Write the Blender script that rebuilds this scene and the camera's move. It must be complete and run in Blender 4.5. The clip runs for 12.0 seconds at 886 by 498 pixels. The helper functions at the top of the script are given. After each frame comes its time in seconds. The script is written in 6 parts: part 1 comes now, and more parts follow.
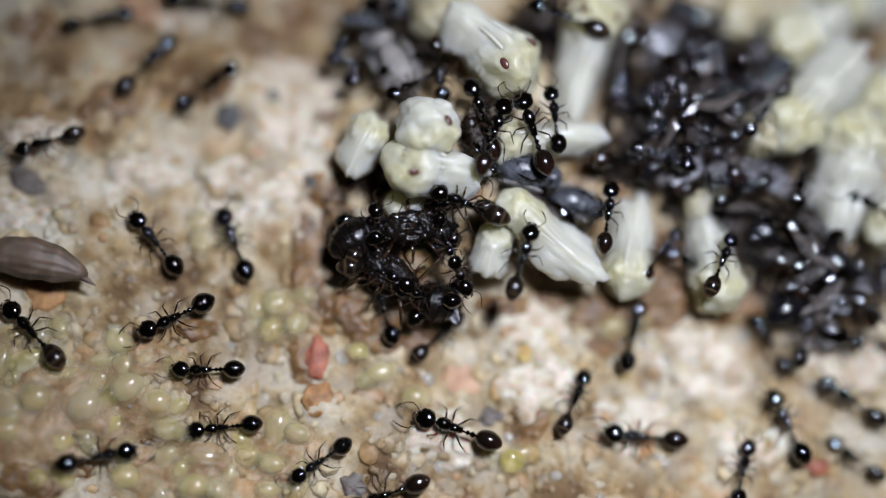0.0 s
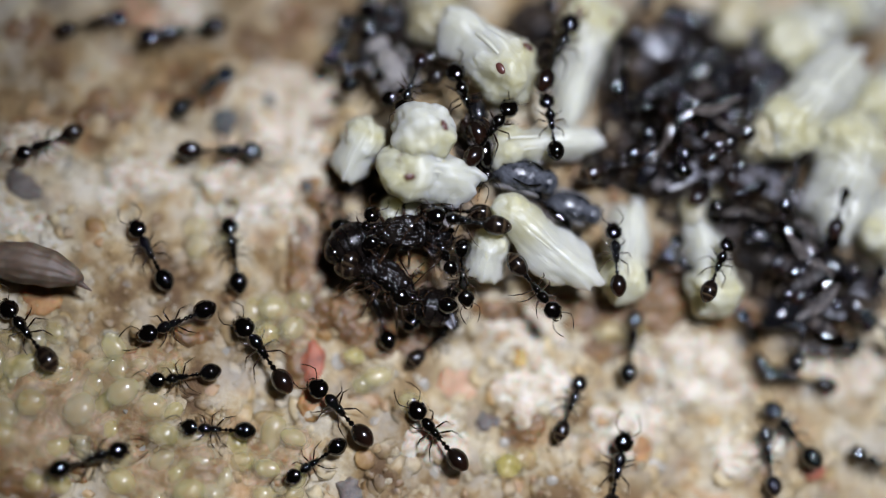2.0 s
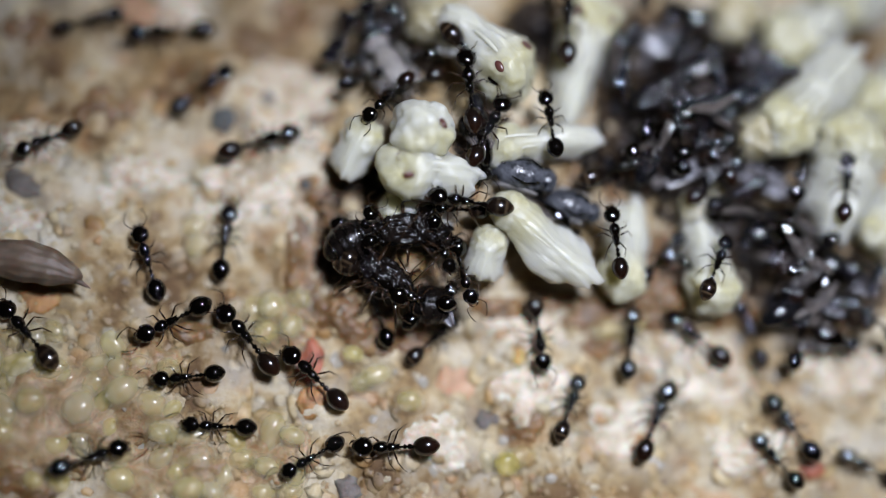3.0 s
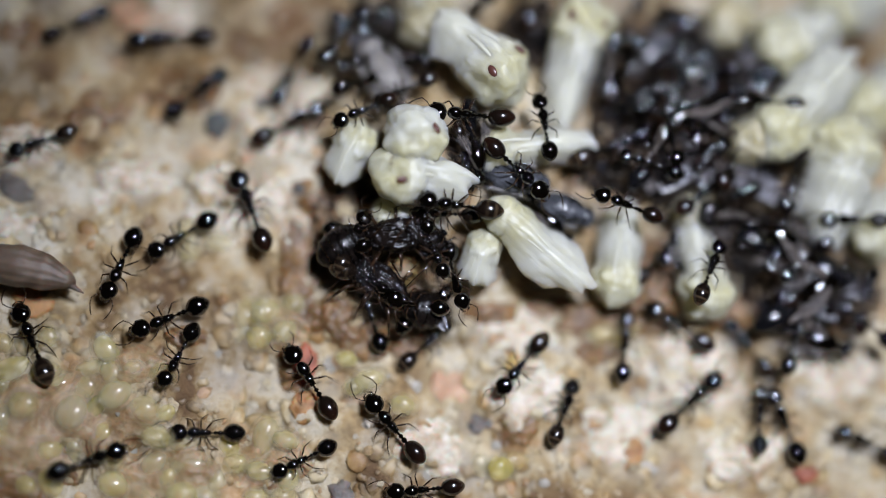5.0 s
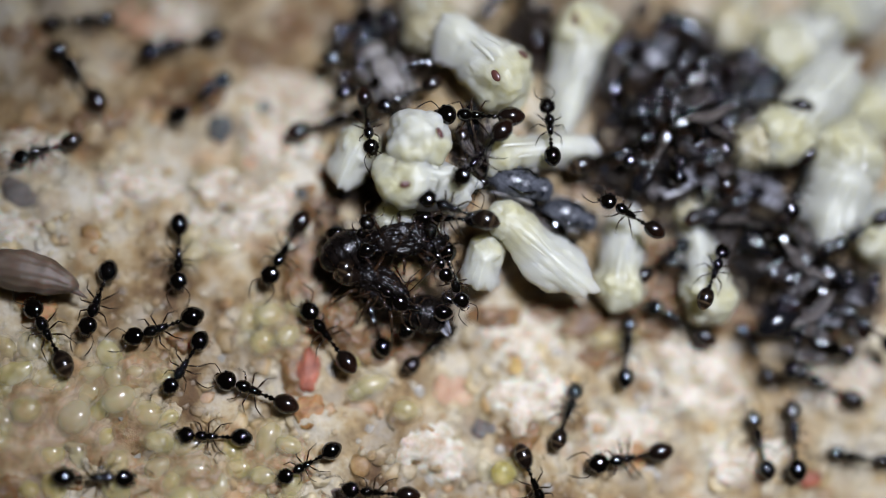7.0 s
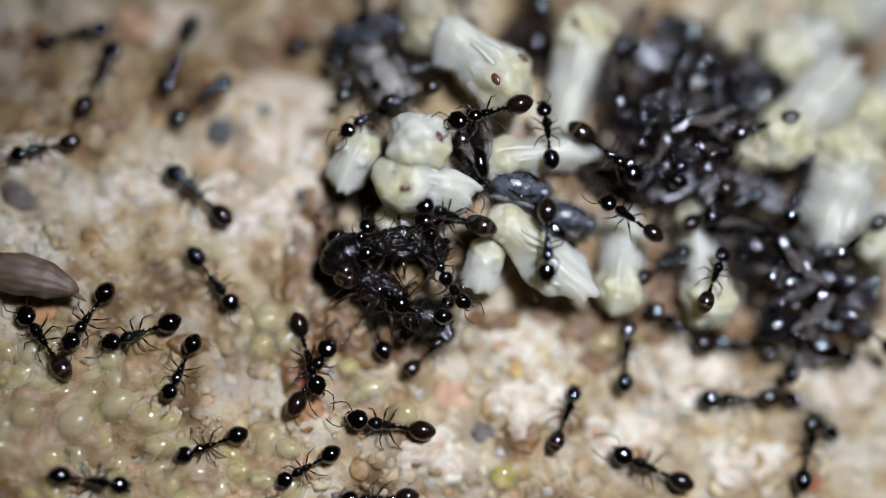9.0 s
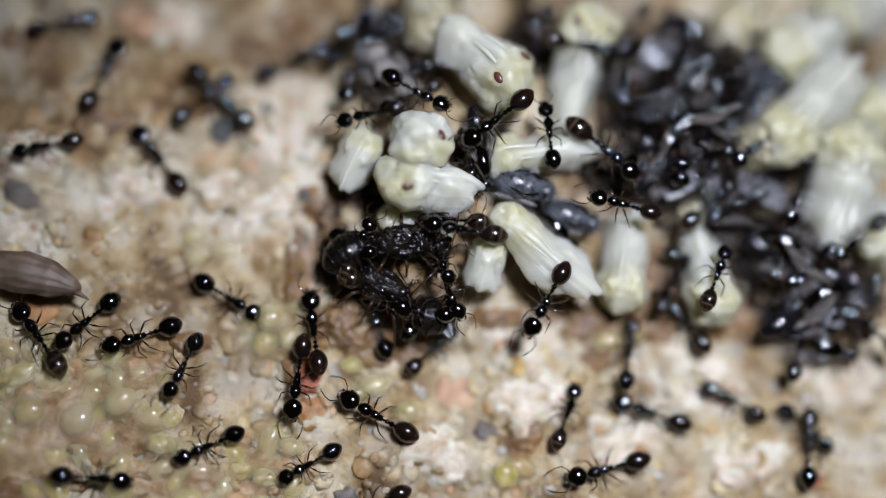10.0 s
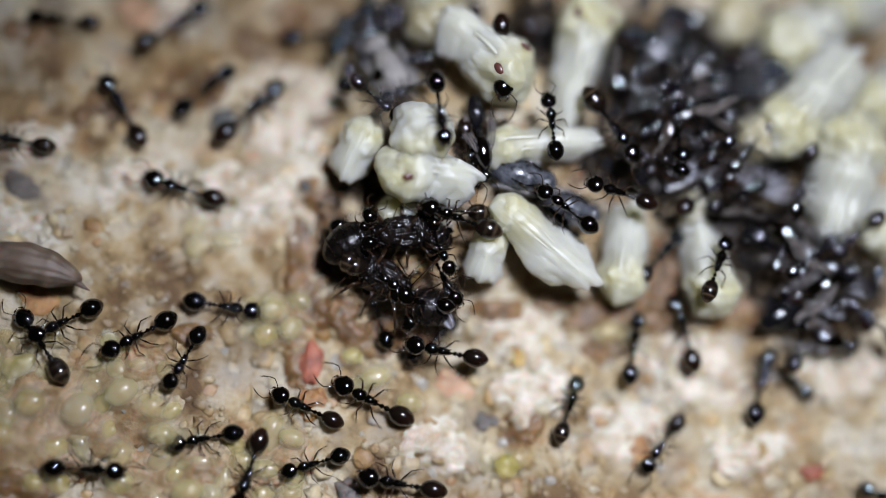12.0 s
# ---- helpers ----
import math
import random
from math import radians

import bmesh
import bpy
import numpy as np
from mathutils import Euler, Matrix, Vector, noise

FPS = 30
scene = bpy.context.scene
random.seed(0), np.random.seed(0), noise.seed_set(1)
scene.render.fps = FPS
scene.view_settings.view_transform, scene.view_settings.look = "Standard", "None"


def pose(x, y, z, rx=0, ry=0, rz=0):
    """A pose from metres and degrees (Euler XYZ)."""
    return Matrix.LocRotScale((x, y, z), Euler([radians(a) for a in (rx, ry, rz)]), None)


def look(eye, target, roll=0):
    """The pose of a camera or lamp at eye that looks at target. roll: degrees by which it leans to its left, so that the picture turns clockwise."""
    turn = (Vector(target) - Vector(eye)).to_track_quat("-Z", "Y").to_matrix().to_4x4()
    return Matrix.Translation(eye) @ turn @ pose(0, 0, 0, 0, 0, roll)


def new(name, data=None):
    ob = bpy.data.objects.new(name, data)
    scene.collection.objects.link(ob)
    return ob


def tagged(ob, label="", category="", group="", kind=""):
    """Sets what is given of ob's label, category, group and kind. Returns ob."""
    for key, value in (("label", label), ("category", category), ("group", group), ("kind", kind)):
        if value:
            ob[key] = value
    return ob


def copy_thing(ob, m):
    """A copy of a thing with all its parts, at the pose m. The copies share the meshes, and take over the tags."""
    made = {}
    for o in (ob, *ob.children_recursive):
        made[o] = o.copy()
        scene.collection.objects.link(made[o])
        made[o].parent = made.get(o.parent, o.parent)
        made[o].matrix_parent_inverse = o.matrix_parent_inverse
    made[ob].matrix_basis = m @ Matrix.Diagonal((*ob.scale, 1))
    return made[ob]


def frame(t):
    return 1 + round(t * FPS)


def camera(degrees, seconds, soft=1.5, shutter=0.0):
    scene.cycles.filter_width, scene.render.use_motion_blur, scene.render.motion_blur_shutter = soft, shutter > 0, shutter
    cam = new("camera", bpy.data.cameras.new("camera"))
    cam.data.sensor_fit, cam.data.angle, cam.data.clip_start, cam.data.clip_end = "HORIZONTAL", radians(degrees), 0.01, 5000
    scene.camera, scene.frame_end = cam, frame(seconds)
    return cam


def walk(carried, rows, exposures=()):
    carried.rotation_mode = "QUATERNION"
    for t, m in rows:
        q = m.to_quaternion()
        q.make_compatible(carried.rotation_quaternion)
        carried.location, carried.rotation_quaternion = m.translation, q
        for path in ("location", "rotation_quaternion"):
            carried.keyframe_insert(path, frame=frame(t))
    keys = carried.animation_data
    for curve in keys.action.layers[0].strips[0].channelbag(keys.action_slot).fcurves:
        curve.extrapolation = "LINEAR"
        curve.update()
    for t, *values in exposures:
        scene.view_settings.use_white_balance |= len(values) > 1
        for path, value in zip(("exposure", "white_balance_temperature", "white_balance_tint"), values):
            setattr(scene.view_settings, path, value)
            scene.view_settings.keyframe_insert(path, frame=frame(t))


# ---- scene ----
# The scene is a patch of an ant nest about 28 mm wide. Lengths below are in millimetres unless said otherwise.
MM = 0.001

# ---- camera ----
cam = camera(34.0, 12.0, soft=1.0)
EYE, AIM, ROLL = Vector((-4.4891, -8.9783, 44.8914)), Vector((0, 0, 0)), 26.010
RIGHT, UP = Vector((0.9952, -0.0191, 0.0957)), Vector((0.0000, 0.9806, 0.1961))
cam.data.dof.use_dof = True
cam.data.dof.focus_distance = 0.0442
cam.data.dof.aperture_fstop = 7.0
cam.data.dof.aperture_blades = 0


def held(t, right, up):
    """The hand-held camera, moved sideways and upwards by millimetres."""
    off = RIGHT * right + UP * up
    return t, look((EYE + off) * MM, (AIM + off) * MM, ROLL)


walk(cam, [held(0, 0.000, 0.000), held(0.5, 0.000, 0.018), held(1, 0.063, 0.090), held(1.5, 0.081, 0.126), held(2, 0.126, 0.152), held(2.5, 0.170, 0.126), held(3, 0.161, 0.090), held(4, 0.269, 0.161), held(5, 0.368, 0.233), held(5.5, 0.359, 0.197), held(6, 0.269, 0.251), held(6.5, 0.233, 0.359), held(7, 0.269, 0.377), held(8, 0.287, 0.439), held(9, 0.269, 0.484), held(9.5, 0.179, 0.413), held(10, 0.197, 0.431), held(10.5, 0.269, 0.431), held(11, 0.305, 0.251), held(11.5, 0.233, 0.126), held(12, 0.179, 0.152)])

# ---- light ----
world = bpy.data.worlds.new("room")
scene.world = world
world.use_nodes = True
world.node_tree.nodes["Background"].inputs[0].default_value = (0.9, 0.93, 1.0, 1)
world.node_tree.nodes["Background"].inputs[1].default_value = 0.005

torch = new("torch", bpy.data.lights.new("torch", "SPOT"))
torch.data.shadow_soft_size = 0.0045
torch.data.spot_size, torch.data.spot_blend = radians(46), 1.0
torch.data.energy = 0.330
torch.data.color = (0.880, 0.93, 1.11)
torch.matrix_basis = look((0.012, 0.009, 0.064), (0.0040, -0.0025, 0.0))
scene.view_settings.exposure = 0.0


# ---- materials ----
def material(name, color, rough=0.5, **more):
    m = bpy.data.materials.new(name)
    m.use_nodes = True
    b = m.node_tree.nodes["Principled BSDF"]
    b.inputs["Base Color"].default_value = (*color, 1)
    b.inputs["Roughness"].default_value = rough
    for key, value in more.items():
        b.inputs[key.replace("_", " ")].default_value = value
    return m


def coords(m, kind="Object"):
    return m.node_tree.nodes.new("ShaderNodeTexCoord").outputs[kind]


def noise_node(m, scale, detail=4, rough=0.6, source=None):
    n = m.node_tree.nodes.new("ShaderNodeTexNoise")
    n.inputs["Scale"].default_value, n.inputs["Detail"].default_value, n.inputs["Roughness"].default_value = scale, detail, rough
    m.node_tree.links.new(source or coords(m), n.inputs["Vector"])
    return n


def ramp(m, source, stops):
    r = m.node_tree.nodes.new("ShaderNodeValToRGB")
    while len(r.color_ramp.elements) < len(stops):
        r.color_ramp.elements.new(0.5)
    for e, (at, c) in zip(r.color_ramp.elements, stops):
        e.position, e.color = at, (*c, 1)
    m.node_tree.links.new(source, r.inputs[0])
    return r.outputs[0]


def mix(m, factor, a, b, blend="MIX"):
    n = m.node_tree.nodes.new("ShaderNodeMix")
    n.data_type, n.blend_type = "RGBA", blend
    for socket, value in ((n.inputs[0], factor), (n.inputs[6], a), (n.inputs[7], b)):
        if isinstance(value, (int, float)):
            socket.default_value = value
        elif isinstance(value, tuple):
            socket.default_value = (*value, 1)
        else:
            m.node_tree.links.new(value, socket)
    return n.outputs[2]


def dull(m, socket, k=0.52, warm=0.0):
    """The same tone at k times its strength, turned a little to yellow by warm."""
    return mix(m, 1.0, socket, (k * (1 + 0.4 * warm), k, k * (1 - warm)), "MULTIPLY")


def paint(m, socket):
    m.node_tree.links.new(socket, m.node_tree.nodes["Principled BSDF"].inputs["Base Color"])


def bump(m, height, depth, strength=0.6):
    n = m.node_tree.nodes.new("ShaderNodeBump")
    n.inputs["Distance"].default_value, n.inputs["Strength"].default_value = depth * MM, strength
    m.node_tree.links.new(height, n.inputs["Height"])
    m.node_tree.links.new(n.outputs[0], m.node_tree.nodes["Principled BSDF"].inputs["Normal"])


def rough_from(m, source, low, high):
    n = m.node_tree.nodes.new("ShaderNodeMapRange")
    n.inputs["To Min"].default_value, n.inputs["To Max"].default_value = low, high
    m.node_tree.links.new(source, n.inputs["Value"])
    m.node_tree.links.new(n.outputs[0], m.node_tree.nodes["Principled BSDF"].inputs["Roughness"])


def shell_material(name, dark, light, rough):
    m = material(name, dark, rough, Specular_IOR_Level=0.3, Coat_Weight=0.9, Coat_Roughness=0.045, Coat_IOR=1.6)
    n = noise_node(m, 2600, 3)
    paint(m, ramp(m, n.outputs[0], [(0.35, dark), (0.75, light)]))
    fine = noise_node(m, 14000, 2)
    bump(m, fine.outputs[0], 0.004, 0.15)
    rough_from(m, n.outputs[0], rough * 0.7, rough * 1.5)
    return m


SHELL = shell_material("black_shell", (0.0005, 0.0004, 0.0003), (0.0020, 0.0011, 0.0007), 0.055)
LEG = shell_material("brown_leg", (0.008, 0.0042, 0.0024), (0.034, 0.017, 0.008), 0.16)
GREYSHELL = shell_material("grey_shell", (0.0014, 0.0014, 0.0017), (0.008, 0.0076, 0.0092), 0.12)
QUEEN_SHELL = shell_material("queen_shell", (0.0014, 0.0011, 0.0010), (0.010, 0.007, 0.0056), 0.20)
bump(QUEEN_SHELL, noise_node(QUEEN_SHELL, 4200, 4, 0.65).outputs[0], 0.045, 0.8)
QUEEN_SHELL.node_tree.nodes["Principled BSDF"].inputs["Coat Weight"].default_value = 0.06
QUEEN_SHELL.node_tree.nodes["Principled BSDF"].inputs["Specular IOR Level"].default_value = 0.20
GREYSHELL.node_tree.nodes["Principled BSDF"].inputs["Coat Weight"].default_value = 0.35
EYE_M = material("eye", (0.004, 0.004, 0.004), 0.12)


def banded_material(name, bands):
    """A gaster stretched between its plates: dark shell with paler brown bands towards the tip."""
    m = material(name, (0.02, 0.012, 0.008), 0.17, Coat_Weight=0.25, Coat_Roughness=0.08, Subsurface_Weight=0.0)
    sep = m.node_tree.nodes.new("ShaderNodeSeparateXYZ")
    m.node_tree.links.new(coords(m, "Generated"), sep.inputs[0])
    paint(m, ramp(m, sep.outputs[0], bands))
    bump(m, noise_node(m, 12000, 2).outputs[0], 0.012, 0.4)
    return m


TAN, DARK = (0.077, 0.0506, 0.0275), (0.0055, 0.0033, 0.0022)
BANDED = banded_material("banded_gaster", [(0.0, TAN), (0.10, (0.0275, 0.0165, 0.0088)), (0.16, DARK), (0.24, (0.0165, 0.0099, 0.0055)), (0.29, (0.04125, 0.0275, 0.0154)), (0.34, (0.0385, 0.0253, 0.0143)), (0.37, DARK), (0.54, DARK), (0.58, (0.02475, 0.0165, 0.00935)), (0.63, (0.022, 0.0143, 0.00825)), (0.66, DARK)])
TIPPED = banded_material("brown_gaster", [(0.0, (0.0275, 0.0121, 0.0055)), (0.12, (0.0121, 0.00495, 0.00275)), (0.45, (0.0066, 0.00275, 0.00165)), (0.7, DARK)])


def brood_material(name, color, deep, rough, ribs=False, wings=None):
    m = material(name, color, rough, Specular_IOR_Level=0.25, Subsurface_Weight=1.0, Subsurface_Scale=0.0014, Coat_Weight=0.24, Coat_Roughness=0.16)
    tree, skin = m.node_tree, m.node_tree.nodes["Principled BSDF"]
    skin.inputs["Subsurface Radius"].default_value = (1.0, 0.95, 0.7)
    tone = ramp(m, noise_node(m, 900, 4).outputs[0], [(0.34, deep), (0.60, color)])
    if wings:
        sep = tree.nodes.new("ShaderNodeSeparateXYZ")
        tree.links.new(coords(m, "Generated"), sep.inputs[0])
        tone = mix(m, ramp(m, sep.outputs[0], [(0.50, (1, 1, 1)), (0.72, (0, 0, 0))]), tone, wings)
    paint(m, dull(m, tone, 0.44, 0.05))
    wrinkle = mix(m, 0.6, noise_node(m, 1900, 3).outputs[0], noise_node(m, 6500, 3).outputs[0])
    if ribs:
        along = tree.nodes.new("ShaderNodeMapping")
        along.inputs["Scale"].default_value = (0.12, 1.0, 0.6)
        tree.links.new(coords(m), along.inputs["Vector"])
        wrinkle = mix(m, 0.65, wrinkle, noise_node(m, 5200, 3, 0.6, along.outputs[0]).outputs[0])
    bump(m, wrinkle, 0.06 if ribs else 0.08, 0.8)
    wet = tree.nodes.new("ShaderNodeBump")
    wet.inputs["Distance"].default_value, wet.inputs["Strength"].default_value = 0.16 * MM, 0.9
    tree.links.new(wrinkle, wet.inputs["Height"])
    tree.links.new(wet.outputs[0], skin.inputs["Coat Normal"])
    return m


PUPA = brood_material("pupa_skin", (0.85, 0.84, 0.66), (0.80, 0.76, 0.46), 0.44, True, (0.92, 0.93, 0.82))
PUPA_Y = brood_material("yellow_pupa_skin", (0.78, 0.74, 0.55), (0.70, 0.62, 0.38), 0.3)
LIMB = material("pupa_limb", (0.46, 0.455, 0.37), 0.35, Coat_Weight=0.4, Coat_Roughness=0.12)
bump(LIMB, noise_node(LIMB, 2500, 3).outputs[0], 0.04, 0.5)
SPOT = material("red_brown_spot", (0.075, 0.026, 0.02), 0.3)


def egg_material(name, alpha, stops, rough):
    m = material(name, stops[0][1], rough, Alpha=alpha, Specular_IOR_Level=0.6, Subsurface_Weight=0.8, Subsurface_Scale=0.0007, Coat_Weight=0.45, Coat_Roughness=0.05)
    m.node_tree.nodes["Principled BSDF"].inputs["Subsurface Radius"].default_value = (1.0, 0.95, 0.7)
    info = m.node_tree.nodes.new("ShaderNodeObjectInfo")
    tone = ramp(m, info.outputs["Random"], stops)
    cloud = ramp(m, noise_node(m, 2200, 3).outputs[0], [(0.35, (0.86, 0.84, 0.74)), (0.65, (1, 1, 1))])
    paint(m, mix(m, 0.6, tone, cloud, "MULTIPLY"))
    bump(m, noise_node(m, 3000, 2).outputs[0], 0.03, 0.4)
    return m


EGG = egg_material("egg_skin", 0.11, [(0.0, (0.62, 0.55, 0.36)), (0.5, (0.64, 0.56, 0.32)), (1.0, (0.64, 0.58, 0.43))], 0.10)
YOLK = egg_material("egg_yolk", 0.24, [(0.0, (0.62, 0.55, 0.27)), (0.35, (0.58, 0.47, 0.16)), (0.65, (0.64, 0.59, 0.38)), (0.82, (0.74, 0.66, 0.26)), (1.0, (0.72, 0.59, 0.11))], 0.4)


def wing_material():
    m = material("wing_membrane", (0.50, 0.52, 0.58), 0.22, Transmission_Weight=0.0, Alpha=0.11, Coat_Weight=0.3)
    n = noise_node(m, 1500, 3)
    paint(m, ramp(m, n.outputs[0], [(0.3, (0.10, 0.09, 0.09)), (0.7, (0.27, 0.27, 0.29))]))
    bump(m, n.outputs[0], 0.05, 0.5)
    return m


WING = wing_material()
VEIN = material("wing_vein", (0.10, 0.08, 0.065), 0.4)


def soil_tone(m):
    """The floor's stains: brown, tan and whitish spreads, at two sizes, with rusty spots."""
    big = noise_node(m, 190, 3, 0.55)
    mid = noise_node(m, 620, 4, 0.6)
    base = ramp(m, big.outputs[0], [(0.39, (0.19, 0.105, 0.04)), (0.46, (0.46, 0.31, 0.15)), (0.53, (0.76, 0.63, 0.42)), (0.61, (1.0, 0.95, 0.87))])
    patch = ramp(m, mid.outputs[0], [(0.40, (0.20, 0.115, 0.045)), (0.47, (0.60, 0.45, 0.25)), (0.54, (0.92, 0.84, 0.69)), (0.61, (1.0, 0.98, 0.95))])
    both = mix(m, 0.5, base, patch)
    rust = ramp(m, noise_node(m, 430, 3, 0.6).outputs[0], [(0.58, (1.0, 1.0, 1.0)), (0.66, (1.0, 0.76, 0.58))])
    return mix(m, 0.8, both, rust, "MULTIPLY"), mid


def earth_material():
    m = material("nest_floor", (0.6, 0.5, 0.36), 0.8, Subsurface_Weight=0.5, Subsurface_Scale=0.0006)
    m.node_tree.nodes["Principled BSDF"].inputs["Subsurface Radius"].default_value = (1.0, 0.85, 0.6)
    both, mid = soil_tone(m)
    fine = noise_node(m, 5200, 4, 0.7)
    grain = ramp(m, fine.outputs[0], [(0.3, (0.66, 0.58, 0.48)), (0.6, (1.0, 1.0, 1.0))])
    paint(m, dull(m, mix(m, 0.45, both, grain, "MULTIPLY"), 0.50, 0.16))
    bump(m, mix(m, 0.5, mid.outputs[0], fine.outputs[0]), 0.14, 0.9)
    return m


EARTH = earth_material()


def stone_material(name, stops, source, rough=0.6, stain=0.0, strength=0.50):
    m = material(name, stops[0][1], rough, Specular_IOR_Level=0.4 if stain else 0.2, Subsurface_Weight=0.6 if stain else 0.1, Subsurface_Scale=0.0006)
    m.node_tree.nodes["Principled BSDF"].inputs["Subsurface Radius"].default_value = (1.0, 0.9, 0.75)
    info = m.node_tree.nodes.new("ShaderNodeObjectInfo" if source == "object" else "ShaderNodeNewGeometry")
    tone = ramp(m, info.outputs["Random" if source == "object" else "Random Per Island"], stops)
    n = noise_node(m, 2500, 5, 0.7)
    shade = ramp(m, n.outputs[0], [(0.3, (0.70, 0.61, 0.50)), (0.6, (1, 1, 1))])
    tone = mix(m, 0.40, tone, shade, "MULTIPLY")
    if stain:
        tone = mix(m, stain, tone, soil_tone(m)[0], "MULTIPLY")
    paint(m, dull(m, tone, strength, 0.20))
    bump(m, n.outputs[0], 0.06, 0.6)
    return m


SAND_STOPS = [(0.0, (0.95, 0.92, 0.85)), (0.14, (0.84, 0.70, 0.47)), (0.24, (1.0, 0.98, 0.94)), (0.38, (0.90, 0.82, 0.64)), (0.46, (0.70, 0.52, 0.30)), (0.54, (0.97, 0.94, 0.87)),
              (0.70, (0.86, 0.76, 0.56)), (0.80, (1.0, 0.99, 0.97)), (0.90, (0.82, 0.60, 0.34)), (0.95, (0.90, 0.66, 0.50)), (0.985, (0.50, 0.46, 0.42)), (1.0, (0.96, 0.92, 0.85))]
GRAIN = stone_material("sand_grain", SAND_STOPS, "object", 0.5, 0.45, 0.50)
DUST = stone_material("sand", SAND_STOPS, "island", 0.5, 0.85, 0.58)
QUARTZ = material("quartz", (0.50, 0.46, 0.38), 0.18, Transmission_Weight=0.5, IOR=1.35)
bump(QUARTZ, noise_node(QUARTZ, 2500, 3).outputs[0], 0.05, 0.5)


def plain_stone(name, color, dark, rough=0.6):
    m = material(name, color, rough, Subsurface_Weight=0.4, Subsurface_Scale=0.0004)
    n = noise_node(m, 2200, 5, 0.7)
    tone = ramp(m, n.outputs[0], [(0.3, dark), (0.62, color)])
    stain = ramp(m, noise_node(m, 650, 3, 0.6).outputs[0], [(0.36, (0.62, 0.54, 0.44)), (0.56, (1, 1, 1))])
    paint(m, dull(m, mix(m, 0.7, tone, stain, "MULTIPLY"), 0.60, 0.06))
    bump(m, n.outputs[0], 0.09, 0.8)
    return m


# ---- mesh helpers ----
def finish(name, bm, mat, parent=None, at=(0, 0, 0), smooth=True):
    """A mesh object from a bmesh drawn in millimetres."""
    bmesh.ops.scale(bm, vec=(MM, MM, MM), verts=bm.verts)
    me = bpy.data.meshes.new(name)
    bm.to_mesh(me)
    bm.free()
    for p in me.polygons:
        p.use_smooth = smooth
    me.materials.append(mat)
    ob = new(name, me)
    ob.parent = parent
    ob.location = Vector(at) * MM
    return ob


def part(name, bm, mat, parent, label="", at=(0, 0, 0), smooth=True):
    return tagged(finish(name, bm, mat, parent, at, smooth), label)


def ball(bm, at, radii, turn=(0, 0, 0), seg=14, rings=9, bend=None):
    """An ellipsoid; bend reshapes it in its own unit space."""
    made = bmesh.ops.create_uvsphere(bm, u_segments=seg, v_segments=rings, radius=1.0)["verts"]
    m = Matrix.LocRotScale(at, Euler([radians(a) for a in turn]), radii) @ Matrix.Rotation(radians(90), 4, "Y")
    if bend:
        for v in made:
            p = Vector((v.co.z, v.co.y, -v.co.x))
            q = bend(p)
            v.co = Vector((-q.z, q.y, q.x))
    bmesh.ops.transform(bm, matrix=m, verts=made)
    return made


def tube(bm, points, radii, sides=6):
    """A tapered tube through points, closed at both ends."""
    pts = [Vector(p) for p in points]
    rings = []
    for i, p in enumerate(pts):
        d = (pts[min(i + 1, len(pts) - 1)] - pts[max(i - 1, 0)]).normalized()
        a = d.cross(Vector((0.13, 0.31, 1.0)))
        a = (a if a.length > 0.05 else d.cross(Vector((1, 0, 0)))).normalized()
        b = d.cross(a)
        rings.append([bm.verts.new(p + (a * math.cos(k * math.tau / sides) + b * math.sin(k * math.tau / sides)) * radii[i]) for k in range(sides)])
    for r, s in zip(rings, rings[1:]):
        for k in range(sides):
            bm.faces.new((r[k], r[(k + 1) % sides], s[(k + 1) % sides], s[k]))
    bm.faces.new(rings[0][::-1])
    bm.faces.new(rings[-1])
    return bm


def rock_mesh(bm, at, radii, turn, rng, sub=2, jag=0.22):
    made = bmesh.ops.create_icosphere(bm, subdivisions=sub, radius=1.0)["verts"]
    off = Vector((rng.uniform(-50, 50), rng.uniform(-50, 50), rng.uniform(-50, 50)))
    for v in made:
        n = noise.noise(v.co * 1.3 + off) + 0.5 * noise.noise(v.co * 3.1 + off)
        v.co *= 1 + jag * n
    bmesh.ops.transform(bm, matrix=Matrix.LocRotScale(at, Euler([radians(a) for a in turn]), radii), verts=made)


def height(x, y):
    """Height of the nest floor in mm at x, y in mm."""
    h = 0.10 * math.sin(1.1 * x + 0.4 * y) + 0.08 * math.sin(0.5 * x - 1.3 * y + 1.0) + 0.05 * math.sin(2.3 * x + 1.9 * y)
    h += 1.3 * math.exp(-((x - 1.8) / 4.2) ** 2 - ((y - 3.4) / 3.0) ** 2)
    h += 0.3 * math.exp(-((x - 9.5) / 4.0) ** 2 - ((y - 4.5) / 4.2) ** 2) - 0.5 / (1 + math.exp((5.4 - y) / 0.8))
    return h


def stand(x, y, turn, up=0.0, tilt=0.0, lean=0.0):
    """A pose on the nest floor: millimetres, and degrees of heading, pitch and lean."""
    return Matrix.Translation(Vector((x, y, height(x, y) + up)) * MM) @ pose(0, 0, 0, 0, 0, turn) @ pose(0, 0, 0, lean, tilt, 0)


# ---- nest floor ----
def relief(x, y):
    """The floor with its bumps."""
    p = Vector((x, y, 0))
    return (height(x, y) + 0.24 * noise.noise(p * 0.5) + 0.16 * noise.noise(p * 1.3) + 0.08 * noise.noise(p * 2.9) - 0.10
            + 0.07 * noise.noise(p * 3.7) + 0.03 * abs(noise.noise(p * 1.9)))


